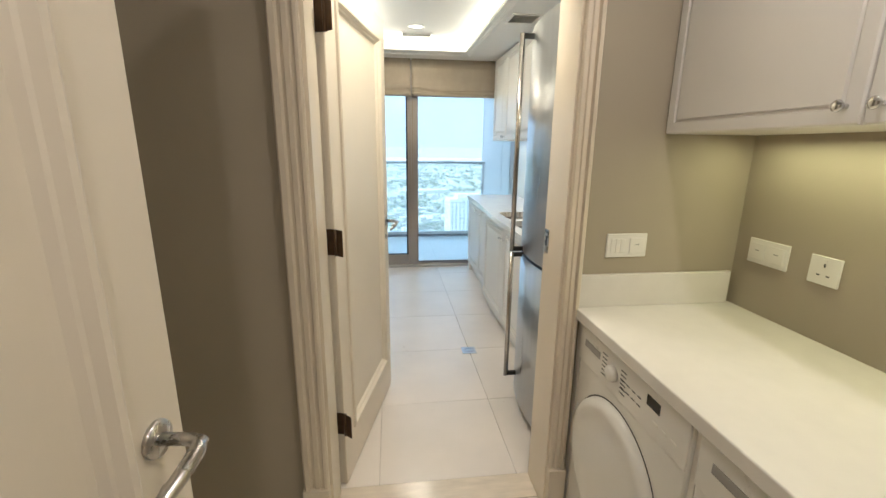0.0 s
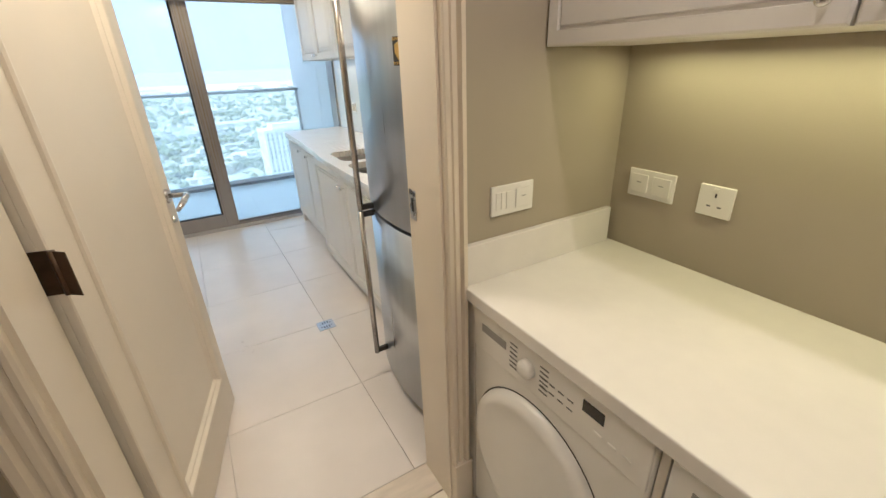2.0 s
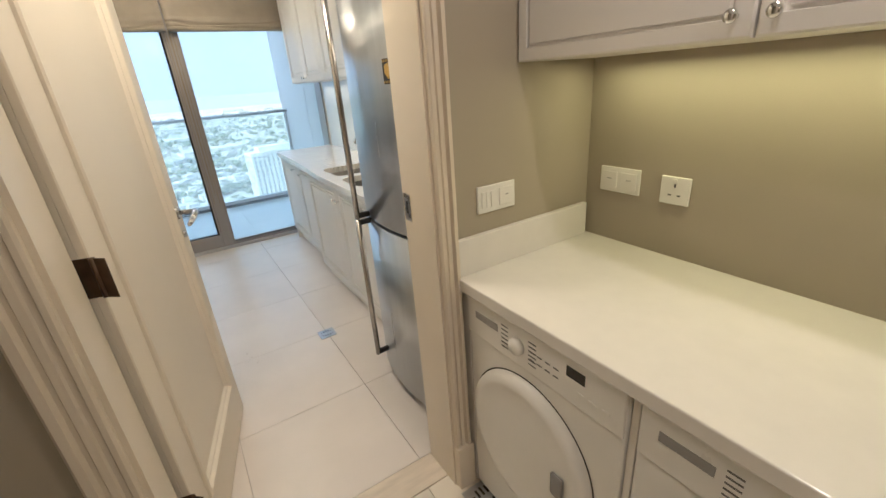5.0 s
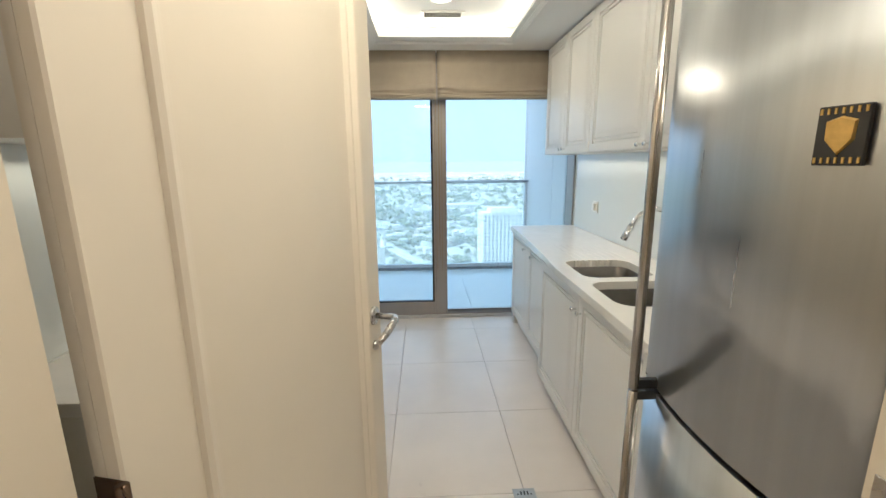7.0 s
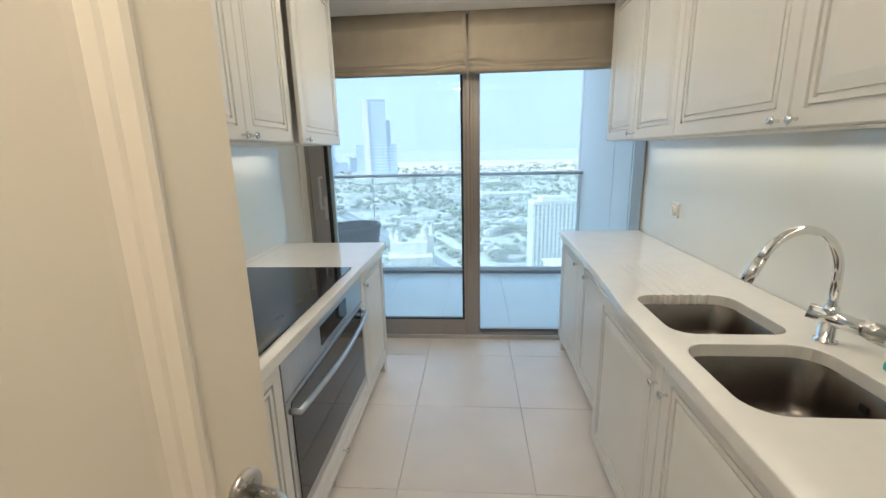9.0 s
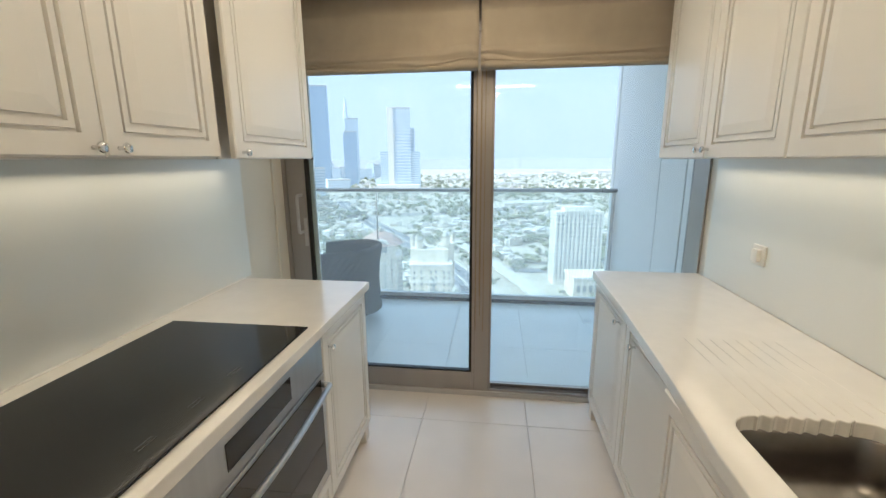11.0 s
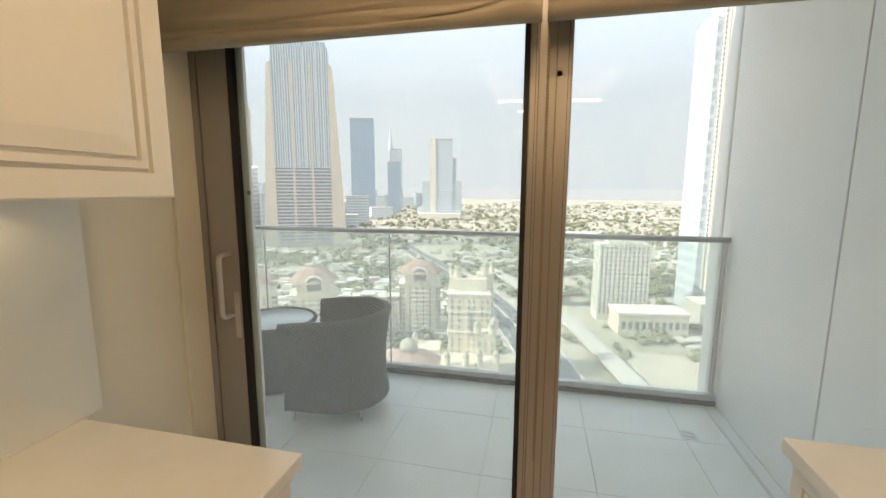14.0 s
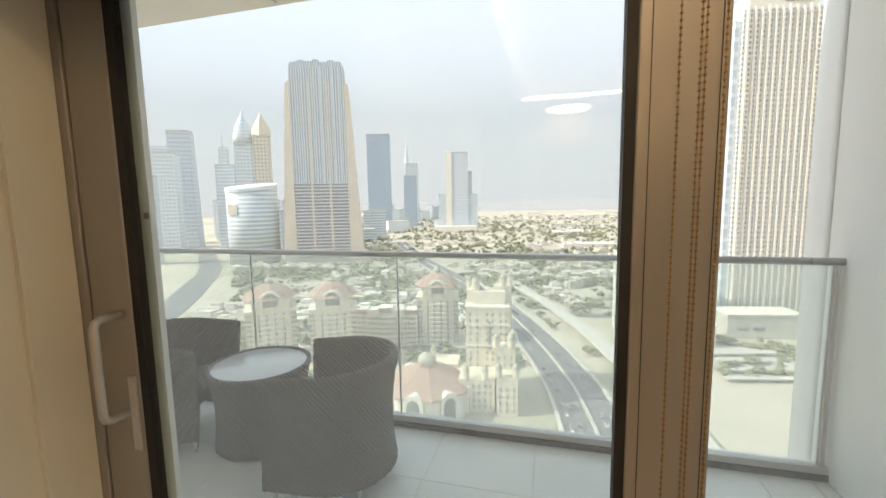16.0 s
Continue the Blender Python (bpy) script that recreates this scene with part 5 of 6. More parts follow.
HWY = [(-420, 1100), (-250, 770), (-130, 570), (-58, 440), (-18, 345), (4, 280), (17, 225), (26, 150), (30, 60)]
bm, hwy = ribbon(HWY, 15, GZ + 0.8, 0.8)
structure("road_highway", bm, M_ASPHALT, "wide grey curving city highway")


def offset(line, d):
    out = []
    for i, q in enumerate(line):
        t = (line[min(i + 1, len(line) - 1)] - line[max(i - 1, 0)]).normalized()
        out.append((q.x - t.y * d, q.y + t.x * d))
    return out


for k, d in enumerate((-16.2, 0, 16.2)):
    bm, _ = ribbon(offset(hwy[::4], d), 0.9 if d else 0.7, GZ + 2.0, 1.8)
    structure("road_barrier_%s" % "abc"[k], bm, M_CONC, "pale concrete barrier along the highway")
bm, fly = ribbon([(-60, 560), (-10, 450), (10, 400), (28, 350), (44, 290), (58, 230), (70, 140)], 6.5, GZ + 5, 1.6)
structure("road_flyover", bm, M_CONC, "pale concrete flyover beside the highway")
bm, _ = ribbon([(-10, 440), (20, 420), (60, 425), (120, 470), (260, 520)], 6, GZ + 0.7, 0.7)
structure("road_side", bm, M_ASPHALT, "grey side road between low buildings")
bm, west = ribbon([(-900, 900), (-600, 610), (-480, 460), (-390, 330), (-340, 220)], 18, GZ + 0.8, 0.8)
structure("road_west", bm, M_ASPHALT, "wide grey highway beyond the villas")
bm, _ = ribbon([(-340, 420), (-230, 330), (-120, 300), (-40, 300)], 6, GZ + 0.6, 0.6)
structure("road_local", bm, M_ASPHALT, "narrow grey street behind the domed buildings")
bm = box(62, 300, 80, 300, GZ + 0.1, GZ + 0.5)
structure("pavement_lot", bm, M_SAND, "bare pale sand lot")
bm = box(105, 190, 305, 350, GZ + 0.1, GZ + 0.55)
structure("pavement_parking", bm, M_CONC, "pale concrete parking area")


def city_thing(name, x, y, label, category, turn=0.0, group=""):
    return local_thing(name, (x, y, GZ), label, category, group, turn)


def block(parent, name, x0, x1, y0, y1, z0, z1, material, bevel=0.0, label=""):
    return part(name, box(x0, x1, y0, y1, z0, z1, bevel), material, parent, label)


WIN_MESH = {}


def windows(parent, w, h, spots, name="window"):
    """Single windows on one shared mesh; spots: (x, y, z, turn)."""
    key = (round(w, 2), round(h, 2))
    if key not in WIN_MESH:
        bm = box(-w / 2, w / 2, -0.12, 0.05, -h / 2, h / 2)
        me = bpy.data.meshes.new("window")
        bm.to_mesh(me)
        bm.free()
        me.materials.append(M_WIN)
        WIN_MESH[key] = me
    for x, y, z, a in spots:
        o = new(name, WIN_MESH[key])
        o.parent = parent
        o.location = (x, y, z)
        o.rotation_euler = (0, 0, radians(a))


# nearest: the cream palace-like buildings
def domed_tower(x, y, turn, w, h):
    ob = city_thing("domed_apartment_tower", x, y, "cream apartment tower with a red roof and arched gable", "building", turn, "domed apartment towers")
    d = w * 0.8
    block(ob, "wall", -w * 0.36, w * 0.36, -d / 2, d / 2, 0, h, M_CREAM)
    for s in (-1, 1):
        block(ob, "wing", min(s * w * 0.3, s * w * 0.5), max(s * w * 0.3, s * w * 0.5), -d * 0.42, d * 0.42, 0, h * 0.82, M_CREAM)
        block(ob, "cornice", min(s * w * 0.29, s * w * 0.52), max(s * w * 0.29, s * w * 0.52), -d * 0.44, d * 0.44, h * 0.82, h * 0.845, M_WHITER)
    block(ob, "cornice", -w * 0.39, w * 0.39, -d * 0.53, d * 0.53, h, h + 1.0, M_WHITER)
    roof = [(w * 0.58, h + 1.0), (w * 0.54, h + 2.0), (w * 0.34, h + 7.0), (w * 0.1, h + 10.5)]
    part("roof", lathe(roof, (0, 0, 0), "z", 8), M_ROOF, ob, "faceted terracotta roof")
    part("lantern", lathe([(w * 0.09, h + 10.5), (w * 0.09, h + 12), (w * 0.06, h + 13.5), (0.3, h + 14.6), (0.12, h + 19)], (0, 0, 0), "z", 12), M_DOMEB, ob, "", True)
    # arched gable at the front
    bm = bmesh.new()
    r = w * 0.2
    pr = [(-r, 0), (-r, 5)] + [(-r * math.cos(math.pi * k / 12), 5 + r * 0.8 * math.sin(math.pi * k / 12)) for k in range(1, 12)] + [(r, 5), (r, 0)]
    a = [bm.verts.new((px, -d * 0.6, h - 4 + pz)) for px, pz in pr]
    b = [bm.verts.new((px, -d * 0.2, h - 4 + pz)) for px, pz in pr]
    for k in range(len(pr)):
        j = (k + 1) % len(pr)
        bm.faces.new((a[k], a[j], b[j], b[k]))
    bm.faces.new(a)
    bmesh.ops.recalc_face_normals(bm, faces=bm.faces)
    gb = part("gable", bm, M_WHITER, ob, "white arched gable")
    bm = bmesh.new()
    bm.faces.new([bm.verts.new((px * 0.75, -d * 0.6 - 0.1, h - 4 + pz * 0.9)) for px, pz in pr])
    part("gable_glass", bm, M_WIN, gb)
    spots = []
    floors = int(h * 0.8 / 3.5)
    for f in range(floors):
        z = 3 + f * 3.5
        for k in (-1, 1):
            spots += [(k * w * 0.41, -d * 0.42, z, 0), (k * w * 0.47, -d * 0.42, z, 0), (w * 0.5, k * d * 0.2, z, 90)]
        for k in (-1.5, -0.5, 0.5, 1.5):
            spots.append((k * w * 0.16, -d / 2, z, 0))
        block(ob, "balcony", -w * 0.2, w * 0.2, -d * 0.5 - 1.5, -d * 0.5, z - 1.7, z - 0.6, M_WHITER)
    windows(ob, 1.5, 1.9, spots)
    return ob


domed_tower(-200, 258, 38, 34, 45)
domed_tower(-155, 268, 30, 32, 46)
domed_tower(-90, 318, 15, 32, 46)

ob = city_thing("curved_apartment_block", -128, 302, "cream mid-rise apartment block with a curved front and red attic", "building")
for k in range(7):
    u = k / 6
    a = radians(14 + 16 * (0.5 - u))
    cx_, cy_ = -27 + 56 * u, -2 + 10 * u - 9 * math.sin(math.pi * u) * 0.6
    m = Matrix.Translation((cx_, cy_, 0)) @ Matrix.Rotation(a, 4, "Z")
    part("wall", turned(box(-5.2, 5.2, -6, 6, 0, 25 + (2 if k == 3 else 0)), m), M_CREAM, ob)
    part("attic", turned(box(-5.0, 5.0, -5.6, 5.6, 25.1 + (2 if k == 3 else 0), 28.5 + (2 if k == 3 else 0)), m), M_ROOF if k % 2 else M_CREAM, ob)
    part("roof", turned(box(-5.4, 5.4, -6.2, 6.2, 28.6 + (2 if k == 3 else 0), 29.4 + (2 if k == 3 else 0)), m), M_WHITER, ob)
    sp_ = []
    for f in range(6):
        for j in (-3.4, -1.1, 1.1, 3.4):
            q = m @ Vector((j, -6.0, 3 + 3.9 * f))
            sp_.append((q.x, q.y, q.z, math.degrees(a)))
    windows(ob, 1.3, 2.2, sp_)

ob = city_thing("castle_hotel", -36, 236, "cream castle-like hotel with stepped turrets and small domes", "building", 8)
block(ob, "wall", -13, 11, -6, 12, 0, 52, M_CREAM)
block(ob, "wall", -13, -3, 4, 14, 0, 60, M_CREAM)
block(ob, "wall", 3, 13, 6, 16, 0, 62, M_CREAM)
block(ob, "crown", -9, 9, 0, 12, 52.1, 60, M_CREAM)
for z in (30, 42, 52):
    block(ob, "cornice", -13.6, 11.6, -6.6, 12.6, z, z + 0.9, M_WHITER)
block(ob, "wing", 3, 14, -16, -6, 0, 33, M_CREAM)
block(ob, "wing", -16, 3, -24, -6.1, 0, 18, M_CREAM)
block(ob, "wing", 4, 15, -27, -16.1, 0, 21, M_CREAM)
block(ob, "wing", -40, -16.1, -16, 10, 0, 13, M_CREAM)
block(ob, "wing", -36, -18, -4, 12, 13.1, 18, M_CREAM)
for x, y, z, r in ((12, -15, 33, 2.2), (4, -15, 33, 2), (13.5, -7, 33, 2.4), (5, -26, 21, 1.9), (14, -26, 21, 1.9), (-12, -23, 18, 1.8), (-2, -23, 18, 1.8), (-8, 5, 60, 2.2), (8, 7, 62, 2.2), (-12, 13, 60, 1.6), (12.5, 15, 62, 1.6), (-25, -14, 13, 1.8), (-36, -14, 13, 1.8), (-34, 8, 18, 1.8)):
    t_ = part("turret", lathe([(r, z), (r, z + 3.6), (r * 1.15, z + 3.8), (r * 1.15, z + 4.4)], (x, y, 0), "z", 12), M_CREAM, ob)
    part("dome", lathe([(r * 1.05, z + 4.4), (r * 0.95, z + 5.6), (r * 0.6, z + 6.7), (0.15, z + 7.3), (0.08, z + 9)], (x, y, 0), "z", 12), M_DOMEB, t_, "", True)
sp_ = []
for f in range(13):
    z = 4 + 3.7 * f
    for x in (-10.5, -6.5, -1, 2, 6.5, 9.5):
        if z > 20 or x < 0:
            sp_.append((x, -6, z, 0))
    for y in (-3, 1, 5, 9):
        sp_.append((11, y, z, 90))
for f in range(7):
    for x in (5, 8.5, 12):
        sp_.append((x, -16, 4 + 3.9 * f, 0))
    for y in (-14, -10.5, -8):
        sp_.append((14, y, 4 + 3.9 * f, 90))
for f in range(4):
    for x in (-14, -11, -8, -5, -2, 1):
        sp_.append((x, -24, 3 + 3.8 * f, 0))
    for x in (6, 9.5, 13):
        sp_.append((x, -27, 3 + 3.8 * f, 0))
    for y in (-25, -21.5, -18):
        sp_.append((15, y, 3 + 3.8 * f, 90))
windows(ob, 1.1, 1.9, sp_)
windows(ob, 1.6, 16, [(0.5, -6.05, 36, 0)], "tall_window")

ob = city_thing("domed_hall", -67, 214, "low octagonal hall with terracotta roof and glass cupola", "building", 22)
part("wall", lathe([(24, 0), (24, 13)], (0, 0, 0), "z", 8), M_WHITER, ob)
part("roof", lathe([(26, 13), (25.5, 14), (6, 23), (6, 24)], (0, 0, 0), "z", 8), M_ROOF, ob, "faceted terracotta roof")
part("cupola", lathe([(5, 24), (5, 26), (4.6, 27.5), (3, 29), (0.3, 29.8), (0.1, 32)], (0, 0, 0), "z", 20), M_DOMEB, ob, "pale glass cupola", True)
for k in range(8):
    a = radians(45 * k + 22.5)
    bm = bmesh.new()
    pr = [(-5, 0), (-5, 11)] + [(-5 * math.cos(math.pi * j / 10), 11 + 5 * math.sin(math.pi * j / 10)) for j in range(1, 10)] + [(5, 11), (5, 0)]
    f1 = [bm.verts.new((24.2, px, pz)) for px, pz in pr]
    f2 = [bm.verts.new((12, px * 0.8, pz)) for px, pz in pr]
    for j in range(len(pr)):
        i2 = (j + 1) % len(pr)
        bm.faces.new((f1[j], f1[i2], f2[i2], f2[j]))
    bm.faces.new(f1)
    bmesh.ops.recalc_face_normals(bm, faces=bm.faces)
    gp = part("gable", turned(bm, Matrix.Rotation(a, 4, "Z")), M_WHITER, ob, "white arched gable")
    bm = bmesh.new()
    bm.faces.new([bm.verts.new((24.3, px * 0.7, pz * 0.85)) for px, pz in pr])
    part("gable_glass", turned(bm, Matrix.Rotation(a, 4, "Z")), M_WIN, gp)

# pale hotel slab and its podium
ob = city_thing("slab_hotel", 71, 384, "pale slab hotel with rows of narrow windows", "building", 8)
block(ob, "wall", -20, 22, -9, 9, 0, 66, M_WHITER)
block(ob, "roof_plant", -12, 14, -6, 6, 66.1, 70, M_WHITER)
sp_ = []
for f in range(16):
    for k in range(11):
        sp_.append((-17.5 + 3.7 * k, -9, 7 + 3.7 * f, 0))
    for k in range(4):
        sp_.append((-20, -6 + 4 * k, 7 + 3.7 * f, 90))
windows(ob, 1.7, 2.7, sp_)
sg = block(ob, "sign", -12, 14, -9.6, -9.1, 66.2, 66.6, M_CONC)
for k in range(4):
    block(ob, "sign_bar", -9 + 5.2 * k, -6.4 + 5.2 * k, -9.5, -9.2, 61.5, 65.5, M_CONC, 0.0, "pale sign letter shape")
ob = city_thing("hotel_podium", 88, 350, "low pale hall with a flat white roof", "building", 8)
block(ob, "wall", -26, 26, -11, 13, 0, 16, M_CREAM)
block(ob, "roof", -27, 27, -12, 14, 16.1, 18, M_WHITER)
windows(ob, 3.0, 6.0, [(-22 + 5 * k, -11, 8, 0) for k in range(10)])

# tall white residential tower
ob = city_thing("white_residential_tower", 172, 436, "very tall white ribbed residential tower with balconies", "building", 12)
H_ = 262
block(ob, "wall", -30, 34, -18, 18, 0, H_, F_WHITE)
block(ob, "glass_corner", -35, -30.1, -15, 16, 0, H_ - 8, F_GREY, 0, "blue glass corner bay")
block(ob, "crown", -24, 30, -14, 14, H_ + 0.1, H_ + 14, M_WHITER)
for k in range(12):
    x = -28 + 5.4 * k
    block(ob, "rib", x, x + 1.5, -20, -18.05, 0, H_ + 3 - (k % 3), M_WHITER)
for f in range(60):
    block(ob, "balcony", 26, 35.5, -20.5, -18.06, 6 + 4.2 * f, 7.2 + 4.2 * f, M_WHITER)
    block(ob, "balcony", -29, -24, -20.5, -20.05, 6 + 4.2 * f, 7.2 + 4.2 * f, M_WHITER)
for k in range(5):
    block(ob, "sign_bar", 4 + 4 * k, 6.6 + 4 * k, -14.6, -14.1, H_ + 7, H_ + 11, M_ASPHALT, 0, "dark sign letter shape")
ob = city_thing("tower_podium", 156, 384, "low pale podium building with flat roof", "building", 10)
block(ob, "wall", -26, 30, -10, 14, 0, 19, M_CONC)
block(ob, "roof", -27, 31, -11, 15, 19.1, 20, M_WHITER)
windows(ob, 9, 3, [(-14, -10, 8, 0), (-2, -10, 8, 0)])

# big sand-and-glass tower with three bays
ob = city_thing("finned_glass_tower", -443, 743, "huge glass tower with tapering sand-coloured fins", "building", 24)
top_h, bx = 380, 50
block(ob, "wall", -bx, bx, -22, 22, 150, top_h - 12, F_BIG)
block(ob, "lower_wall", -bx, bx, -22, 22, 8, 149.9, F_LOUV)
block(ob, "base", -bx - 2, bx + 2, -24, 24, 0, 7.9, M_CONC)
for k, z in enumerate((0, 4, 2, 6, 1, 5, 3)):
    x0 = -bx + 2 + k * (2 * bx - 4) / 7
    block(ob, "crown", x0, x0 + (2 * bx - 4) / 7 - 1.5, -20, 20, top_h - 11.9, top_h - 6 + z, F_BIG)
for x in (-17, 17):
    block(ob, "mullion", x - 2.0, x + 2.0, -24.5, -22.05, 8, top_h - 40, M_FIN)
for x in (-40, -28, -6, 6, 28, 40):
    block(ob, "mullion", x - 0.8, x + 0.8, -23, -22.05, 150, top_h - 14, M_WHITER)
for s in (-1, 1):
    bm = bmesh.new()
    q = [(s * bx, 0), (s * (bx + 26), 0), (s * (bx + 7), top_h - 46), (s * bx, top_h - 40)]
    a, b = [bm.verts.new((x, -25, z)) for x, z in q], [bm.verts.new((x, 25, z)) for x, z in q]
    for k in range(4):
        bm.faces.new((a[k], a[(k + 1) % 4], b[(k + 1) % 4], b[k]))
    bm.faces.new(a)
    bm.faces.new(b[::-1])
    bmesh.ops.recalc_face_normals(bm, faces=bm.faces)
    part("fin", bm, M_FIN, ob, "tapering sand-coloured fin")


def plain_tower(name, x, y, w, d, h, material, label, turn=0.0, cap=None, taper=1.0):
    ob = city_thing(name, x, y, label, "building", turn, "skyline towers")
    bm = box(-w / 2, w / 2, -d / 2, d / 2, 0, h)
    for v in bm.verts:
        if v.co.z > 1:
            v.co.x *= taper
            v.co.y *= taper
    part("wall", bm, material, ob)
    block(ob, "parapet", -w * 0.51 * taper, w * 0.51 * taper, -d * 0.51 * taper, d * 0.51 * taper, h + 0.1, h + 4, M_CONC)
    return ob


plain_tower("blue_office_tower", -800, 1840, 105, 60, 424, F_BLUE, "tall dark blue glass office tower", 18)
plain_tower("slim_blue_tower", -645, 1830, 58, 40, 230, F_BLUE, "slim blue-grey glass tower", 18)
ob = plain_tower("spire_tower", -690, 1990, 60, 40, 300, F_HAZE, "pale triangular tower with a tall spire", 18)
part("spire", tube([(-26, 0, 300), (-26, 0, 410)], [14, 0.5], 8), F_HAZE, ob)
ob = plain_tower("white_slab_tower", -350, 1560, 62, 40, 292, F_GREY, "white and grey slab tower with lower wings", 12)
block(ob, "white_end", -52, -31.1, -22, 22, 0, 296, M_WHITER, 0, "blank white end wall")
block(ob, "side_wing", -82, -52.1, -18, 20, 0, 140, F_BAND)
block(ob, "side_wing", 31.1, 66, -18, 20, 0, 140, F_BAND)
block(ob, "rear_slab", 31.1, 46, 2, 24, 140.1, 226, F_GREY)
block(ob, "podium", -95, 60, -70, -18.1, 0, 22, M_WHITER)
ob = city_thing("round_hotel_tower", -566, 690, "round banded glass tower with a slanting top", "building", 0, "skyline towers")
bm = lathe([(46, 0), (46, 142)], (0, 0, 0), "z", 36)
for v in bm.verts:
    if v.co.z > 1:
        v.co.z += 7 * v.co.y / 46
part("wall", bm, F_BAND, ob, "", True)
bm = lathe([(47, 142.2), (47, 149)], (0, 0, 0), "z", 36)
for v in bm.verts:
    v.co.z += 7 * v.co.y / 46
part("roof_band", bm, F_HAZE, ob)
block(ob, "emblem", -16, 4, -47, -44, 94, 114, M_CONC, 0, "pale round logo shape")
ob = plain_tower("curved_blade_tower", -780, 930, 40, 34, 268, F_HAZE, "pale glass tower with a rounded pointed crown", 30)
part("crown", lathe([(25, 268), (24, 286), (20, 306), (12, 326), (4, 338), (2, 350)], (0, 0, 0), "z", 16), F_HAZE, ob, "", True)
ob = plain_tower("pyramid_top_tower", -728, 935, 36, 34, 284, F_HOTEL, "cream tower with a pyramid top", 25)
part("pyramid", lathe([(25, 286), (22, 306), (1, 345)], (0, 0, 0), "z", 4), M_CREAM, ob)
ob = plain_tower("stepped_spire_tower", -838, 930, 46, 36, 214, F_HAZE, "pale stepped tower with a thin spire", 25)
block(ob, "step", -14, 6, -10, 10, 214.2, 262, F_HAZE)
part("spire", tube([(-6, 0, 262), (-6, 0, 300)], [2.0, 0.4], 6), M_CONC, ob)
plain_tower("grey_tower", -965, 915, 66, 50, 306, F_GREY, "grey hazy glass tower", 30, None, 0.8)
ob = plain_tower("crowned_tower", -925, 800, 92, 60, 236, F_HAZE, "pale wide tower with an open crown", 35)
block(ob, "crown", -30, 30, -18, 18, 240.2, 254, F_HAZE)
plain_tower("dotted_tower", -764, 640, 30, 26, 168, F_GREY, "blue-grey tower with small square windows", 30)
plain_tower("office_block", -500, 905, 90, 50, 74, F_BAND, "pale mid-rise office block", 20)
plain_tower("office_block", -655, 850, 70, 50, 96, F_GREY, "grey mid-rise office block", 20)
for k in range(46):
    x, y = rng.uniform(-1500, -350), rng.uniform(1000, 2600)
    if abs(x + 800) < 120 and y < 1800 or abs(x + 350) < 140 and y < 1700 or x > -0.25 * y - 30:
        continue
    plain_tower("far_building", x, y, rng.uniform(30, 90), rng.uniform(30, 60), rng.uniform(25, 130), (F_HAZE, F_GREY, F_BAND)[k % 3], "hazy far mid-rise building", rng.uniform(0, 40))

# villas, low white houses, joined
def busy_road(x, y, r):
    for line, half in ((hwy, 22), (fly, 12), (west, 24)):
        for q in line[::2]:
            if (q.x - x) ** 2 + (q.y - y) ** 2 < (half + r) ** 2:
                return True
    return False


def busy(x, y, r):
    if busy_road(x, y, r):
        return True
    for cx_, cy_, rr in ((-200, 258, 26), (-155, 268, 26), (-90, 318, 26), (-128, 300, 34), (-36, 236, 34), (-67, 214, 30), (71, 384, 30), (88, 350, 32), (172, 436, 50), (156, 384, 34), (-424, 752, 90), (-350, 1560, 110), (-800, 1840, 80), (-566, 690, 60)):
        if (cx_ - x) ** 2 + (cy_ - y) ** 2 < (rr + r) ** 2:
            return True
    return 62 - r < x < 300 + r and 80 < y < 352


def boxes_mesh(name, rows):
    verts, faces = [], []
    for x, y, w, d, h, a in rows:
        c, s, b = math.cos(a), math.sin(a), len(verts)
        for z in (GZ, GZ + h):
            for u, v in ((-1, -1), (1, -1), (1, 1), (-1, 1)):
                px, py = u * w / 2, v * d / 2
                verts.append((x + px * c - py * s, y + px * s + py * c, z))
        faces += [(b, b + 1, b + 5, b + 4), (b + 1, b + 2, b + 6, b + 5), (b + 2, b + 3, b + 7, b + 6), (b + 3, b, b + 4, b + 7), (b + 4, b + 5, b + 6, b + 7)]
    me = bpy.data.meshes.new(name)
    me.from_pydata(verts, [], faces)
    return new(name, me)


rows = []
tries = 0
while len(rows) < 2600 and tries < 20000:
    tries += 1
    y = 330 + 2900 * rng.random() ** 1.7
    x = rng.uniform(-0.85 * y - 60, 0.75 * y + 60)
    if busy(x, y, 14) or (math.sin(x * 0.011) * math.sin(y * 0.008 + 1) < -0.35):
        continue
    w, d, h, a = rng.uniform(8, 21), rng.uniform(8, 16), rng.uniform(4, 9), 0.3 + 0.25 * math.sin(x * 0.004) + (math.pi / 2 if rng.random() < 0.3 else 0)
    rows.append((x, y, w, d, h, a))
    if rng.random() < 0.6:
        rows.append((x + rng.uniform(-6, 6), y + rng.uniform(-6, 6), w * 0.6, d * 0.6, h + 3, a))
for k in range(26):
    x, y = rng.uniform(-300, 900), rng.uniform(900, 3600)
    if not busy(x, y, 60):
        rows.append((x, y, rng.uniform(50, 150), rng.uniform(30, 80), rng.uniform(6, 14), 0.2))
M_VILLA = island("villa_walls", [(0.60, 0.57, 0.50), (0.52, 0.46, 0.37), (0.70, 0.68, 0.63), (0.46, 0.42, 0.35)])
ob = boxes_mesh("villas", rows)
ob.data.materials.append(M_VILLA)
tagged(ob, "scattered low white and cream villas of the city", "houses", "", "stuff")

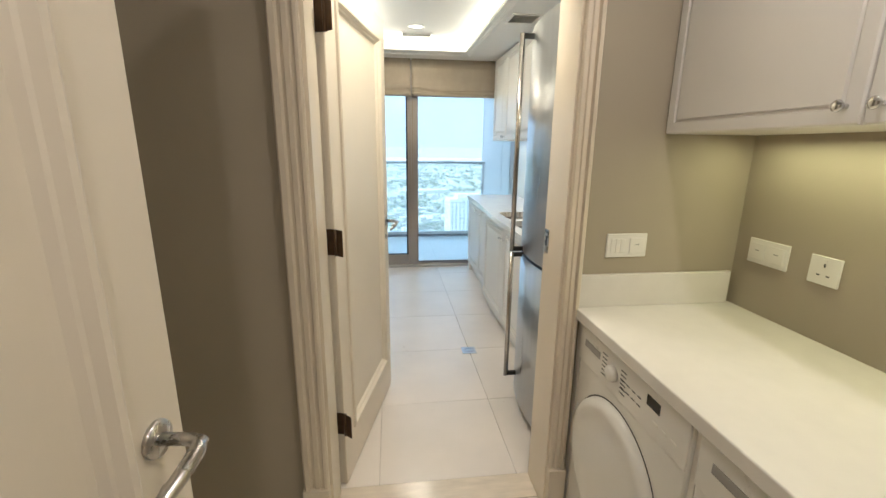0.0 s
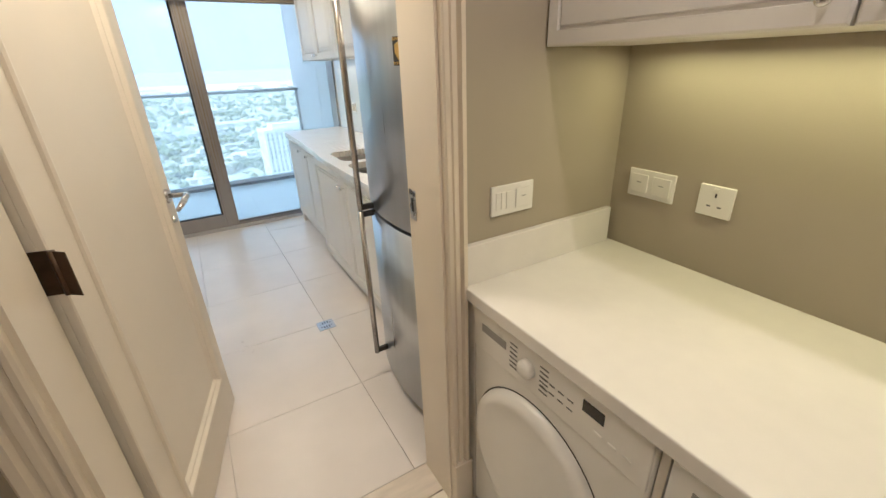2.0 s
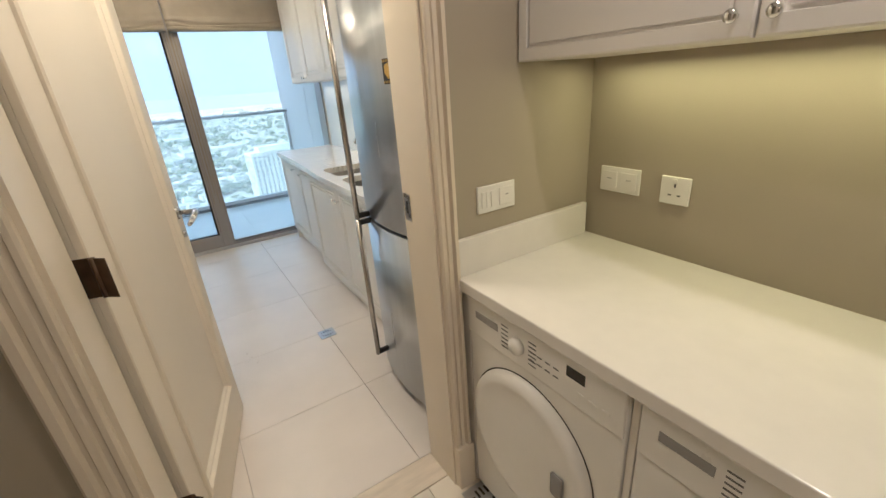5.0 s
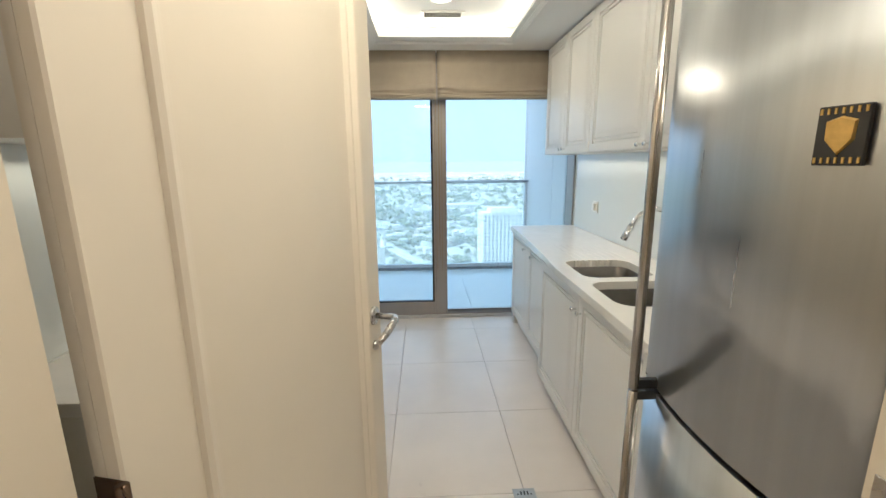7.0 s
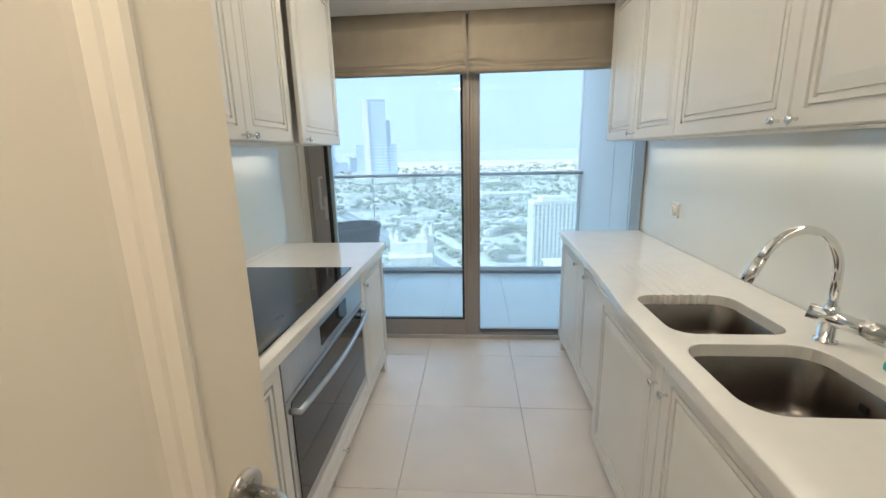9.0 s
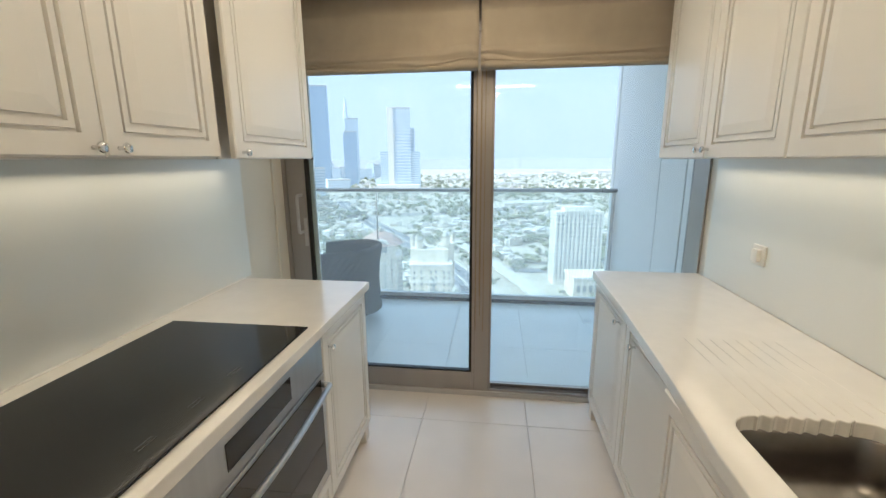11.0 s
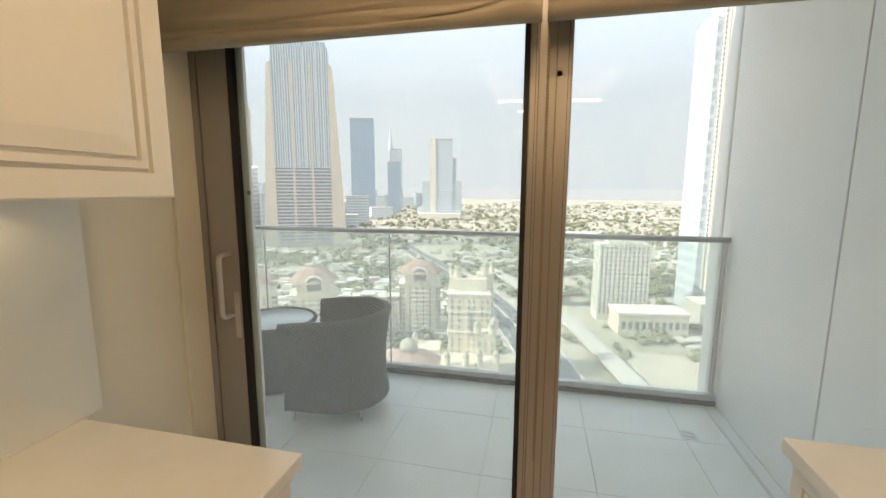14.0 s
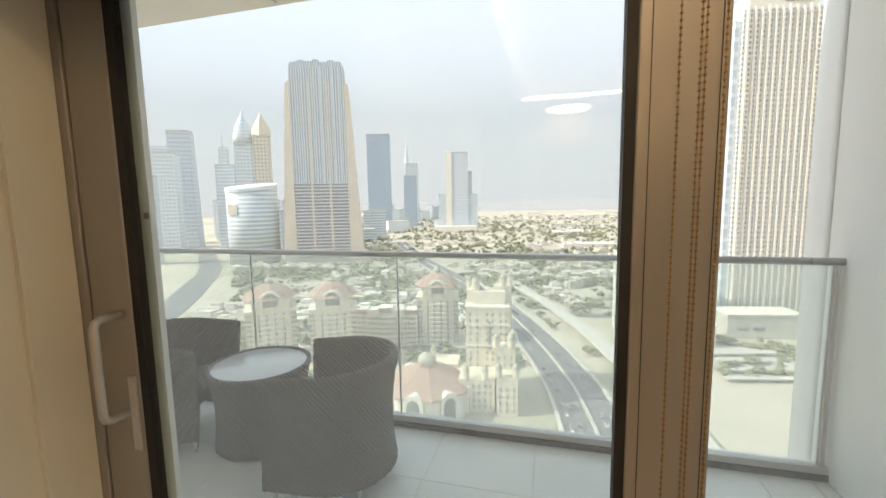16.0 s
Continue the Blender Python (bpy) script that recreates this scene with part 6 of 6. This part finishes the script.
# trees, joined: a short trunk and uneven clumps of leaf masses
ICO = bmesh.new()
bmesh.ops.create_icosphere(ICO, subdivisions=1, radius=1.0)
IV = np.array([v.co[:] for v in ICO.verts])
IF = np.array([[v.index for v in f.verts] for f in ICO.faces])
ICO.free()
verts, faces, base = [], [], 0
count, tries = 0, 0
while count < 5200 and tries < 30000:
    tries += 1
    near = rng.random() < 0.3
    y = rng.uniform(215, 620) if near else 380 + 2600 * rng.random() ** 1.6
    x = rng.uniform(-0.9 * y, 0.75 * y)
    if busy(x, y, 3):
        continue
    if math.sin(x * 0.017 + 1.0) * math.sin(y * 0.011) < -0.15 and rng.random() < 0.75:
        continue
    s = rng.uniform(2.2, 5.0) * (1.0 if y < 700 else 1.6)
    for k in range(7 if y < 700 else 4):
        off = rng.normal(0, 0.6, 3) * s * np.array((1, 1, 0.45))
        r = s * rng.uniform(0.35, 0.75)
        jit = 1 + rng.uniform(-0.35, 0.35, len(IV))[:, None]
        verts.append(IV * jit * r * np.array((1, 1, 0.8)) + np.array((x, y, GZ + 1.1 * s)) + off)
        faces.append(IF + base)
        base += len(IV)
    count += 1
# trees along the slip roads and the car park by the highway
count, tries = 0, 0
while count < 70 and tries < 4000:
    tries += 1
    x, y = rng.uniform(20, 190), rng.uniform(285, 352)
    if busy_road(x, y, 3) or math.sin(x * 0.09 + 0.4) * math.sin(y * 0.06) < 0.1 and rng.random() < 0.85:
        continue
    s = rng.uniform(1.8, 3.8)
    for k in range(7):
        off = rng.normal(0, 0.6, 3) * s * np.array((1, 1, 0.45))
        r = s * rng.uniform(0.35, 0.75)
        jit = 1 + rng.uniform(-0.35, 0.35, len(IV))[:, None]
        verts.append(IV * jit * r * np.array((1, 1, 0.8)) + np.array((x, y, GZ + 1.1 * s)) + off)
        faces.append(IF + base)
        base += len(IV)
    count += 1
me = bpy.data.meshes.new("trees")
me.from_pydata(np.concatenate(verts).tolist(), [], np.concatenate(faces).tolist())
# leaf colours are lightened to carry the distance haze
me.materials.append(island("hazed_foliage", [(0.17, 0.18, 0.10), (0.25, 0.25, 0.14), (0.14, 0.16, 0.08), (0.22, 0.22, 0.12)], 0.9))
tagged(new("trees", me), "green city trees paled by haze between the villas", "trees", "", "stuff")


# shade canopies of the car park
def canopy(x, y, turn, long):
    ob = city_thing("parking_canopy", x, y, "long flat grey shade canopy over a car park row", "canopy", turn, "car park canopies")
    block(ob, "roof", -long / 2, long / 2, -2.6, 2.6, 3.0, 3.3, M_CONC)
    for k in range(4):
        px = -long / 2 + 2 + k * (long - 4) / 3
        block(ob, "post", px - 0.15, px + 0.15, -0.15, 0.15, 0, 2.95, M_ALUL)


for k in range(4):
    if not busy_road(122 + 6 * (k % 2), 285 + 15 * k, 24):
        canopy(122 + 6 * (k % 2), 285 + 15 * k, 12, 44 - 4 * (k % 3))


# cars on the highway
def car(paint):
    ob = local_thing("car", (0, 0, 0), "small passenger car driving on the highway", "car", "cars on the highway")
    part("body", box(-2.2, 2.2, -0.9, 0.9, 0.35, 0.95, 0.18), paint, ob)
    bm = box(-1.3, 1.0, -0.8, 0.8, 0.96, 1.5, 0.05)
    for v in bm.verts:
        if v.co.z > 1.3:
            v.co.x *= 0.75
            v.co.y *= 0.85
    part("cabin", bm, M_WIN, ob, "dark glazed cabin")
    for x in (-1.4, 1.4):
        for y in (-0.85, 0.85):
            part("wheel", lathe([(0.33, -0.1), (0.33, 0.1)], (x, y, 0.33), "y", 12), M_BLACK, ob)
    return ob


CARS = [car(mat("white_car_paint", (0.75, 0.75, 0.74), 0.25, coat=0.5)), car(mat("silver_car_paint", (0.42, 0.42, 0.42), 0.3, 0.5, coat=0.5)), car(mat("dark_car_paint", (0.05, 0.05, 0.055), 0.25, coat=0.5))]
spots = []
for line, offs, i0, i1 in ((hwy, (-11, -6.5, 6.5, 11), 14, 60), (west, (-10, -4, 6), 4, 30)):
    for i in range(i0, min(i1, len(line) - 1)):
        for o in offs:
            if rng.random() < 0.3:
                d = (line[i + 1] - line[i])
                q = line[i] + d * rng.random()
                t = d.normalized()
                spots.append((q.x - t.y * o, q.y + t.x * o, math.degrees(math.atan2(t.y, t.x))))
for k, (x, y, a) in enumerate(spots):
    m = pose(x, y, GZ + 0.8, 0, 0, a)
    if k < 3:
        CARS[k].matrix_world = m
    else:
        copy_thing(CARS[int(rng.integers(0, 3))], m)


# plain pale distance closing the horizon: a ring whose glow imitates haze
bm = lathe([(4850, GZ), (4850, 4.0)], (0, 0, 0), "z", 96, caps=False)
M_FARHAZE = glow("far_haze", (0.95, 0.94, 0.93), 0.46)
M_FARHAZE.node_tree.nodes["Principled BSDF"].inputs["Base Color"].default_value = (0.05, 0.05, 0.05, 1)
structure("backdrop", bm, M_FARHAZE, "pale glowing ring standing in for haze along the horizon")
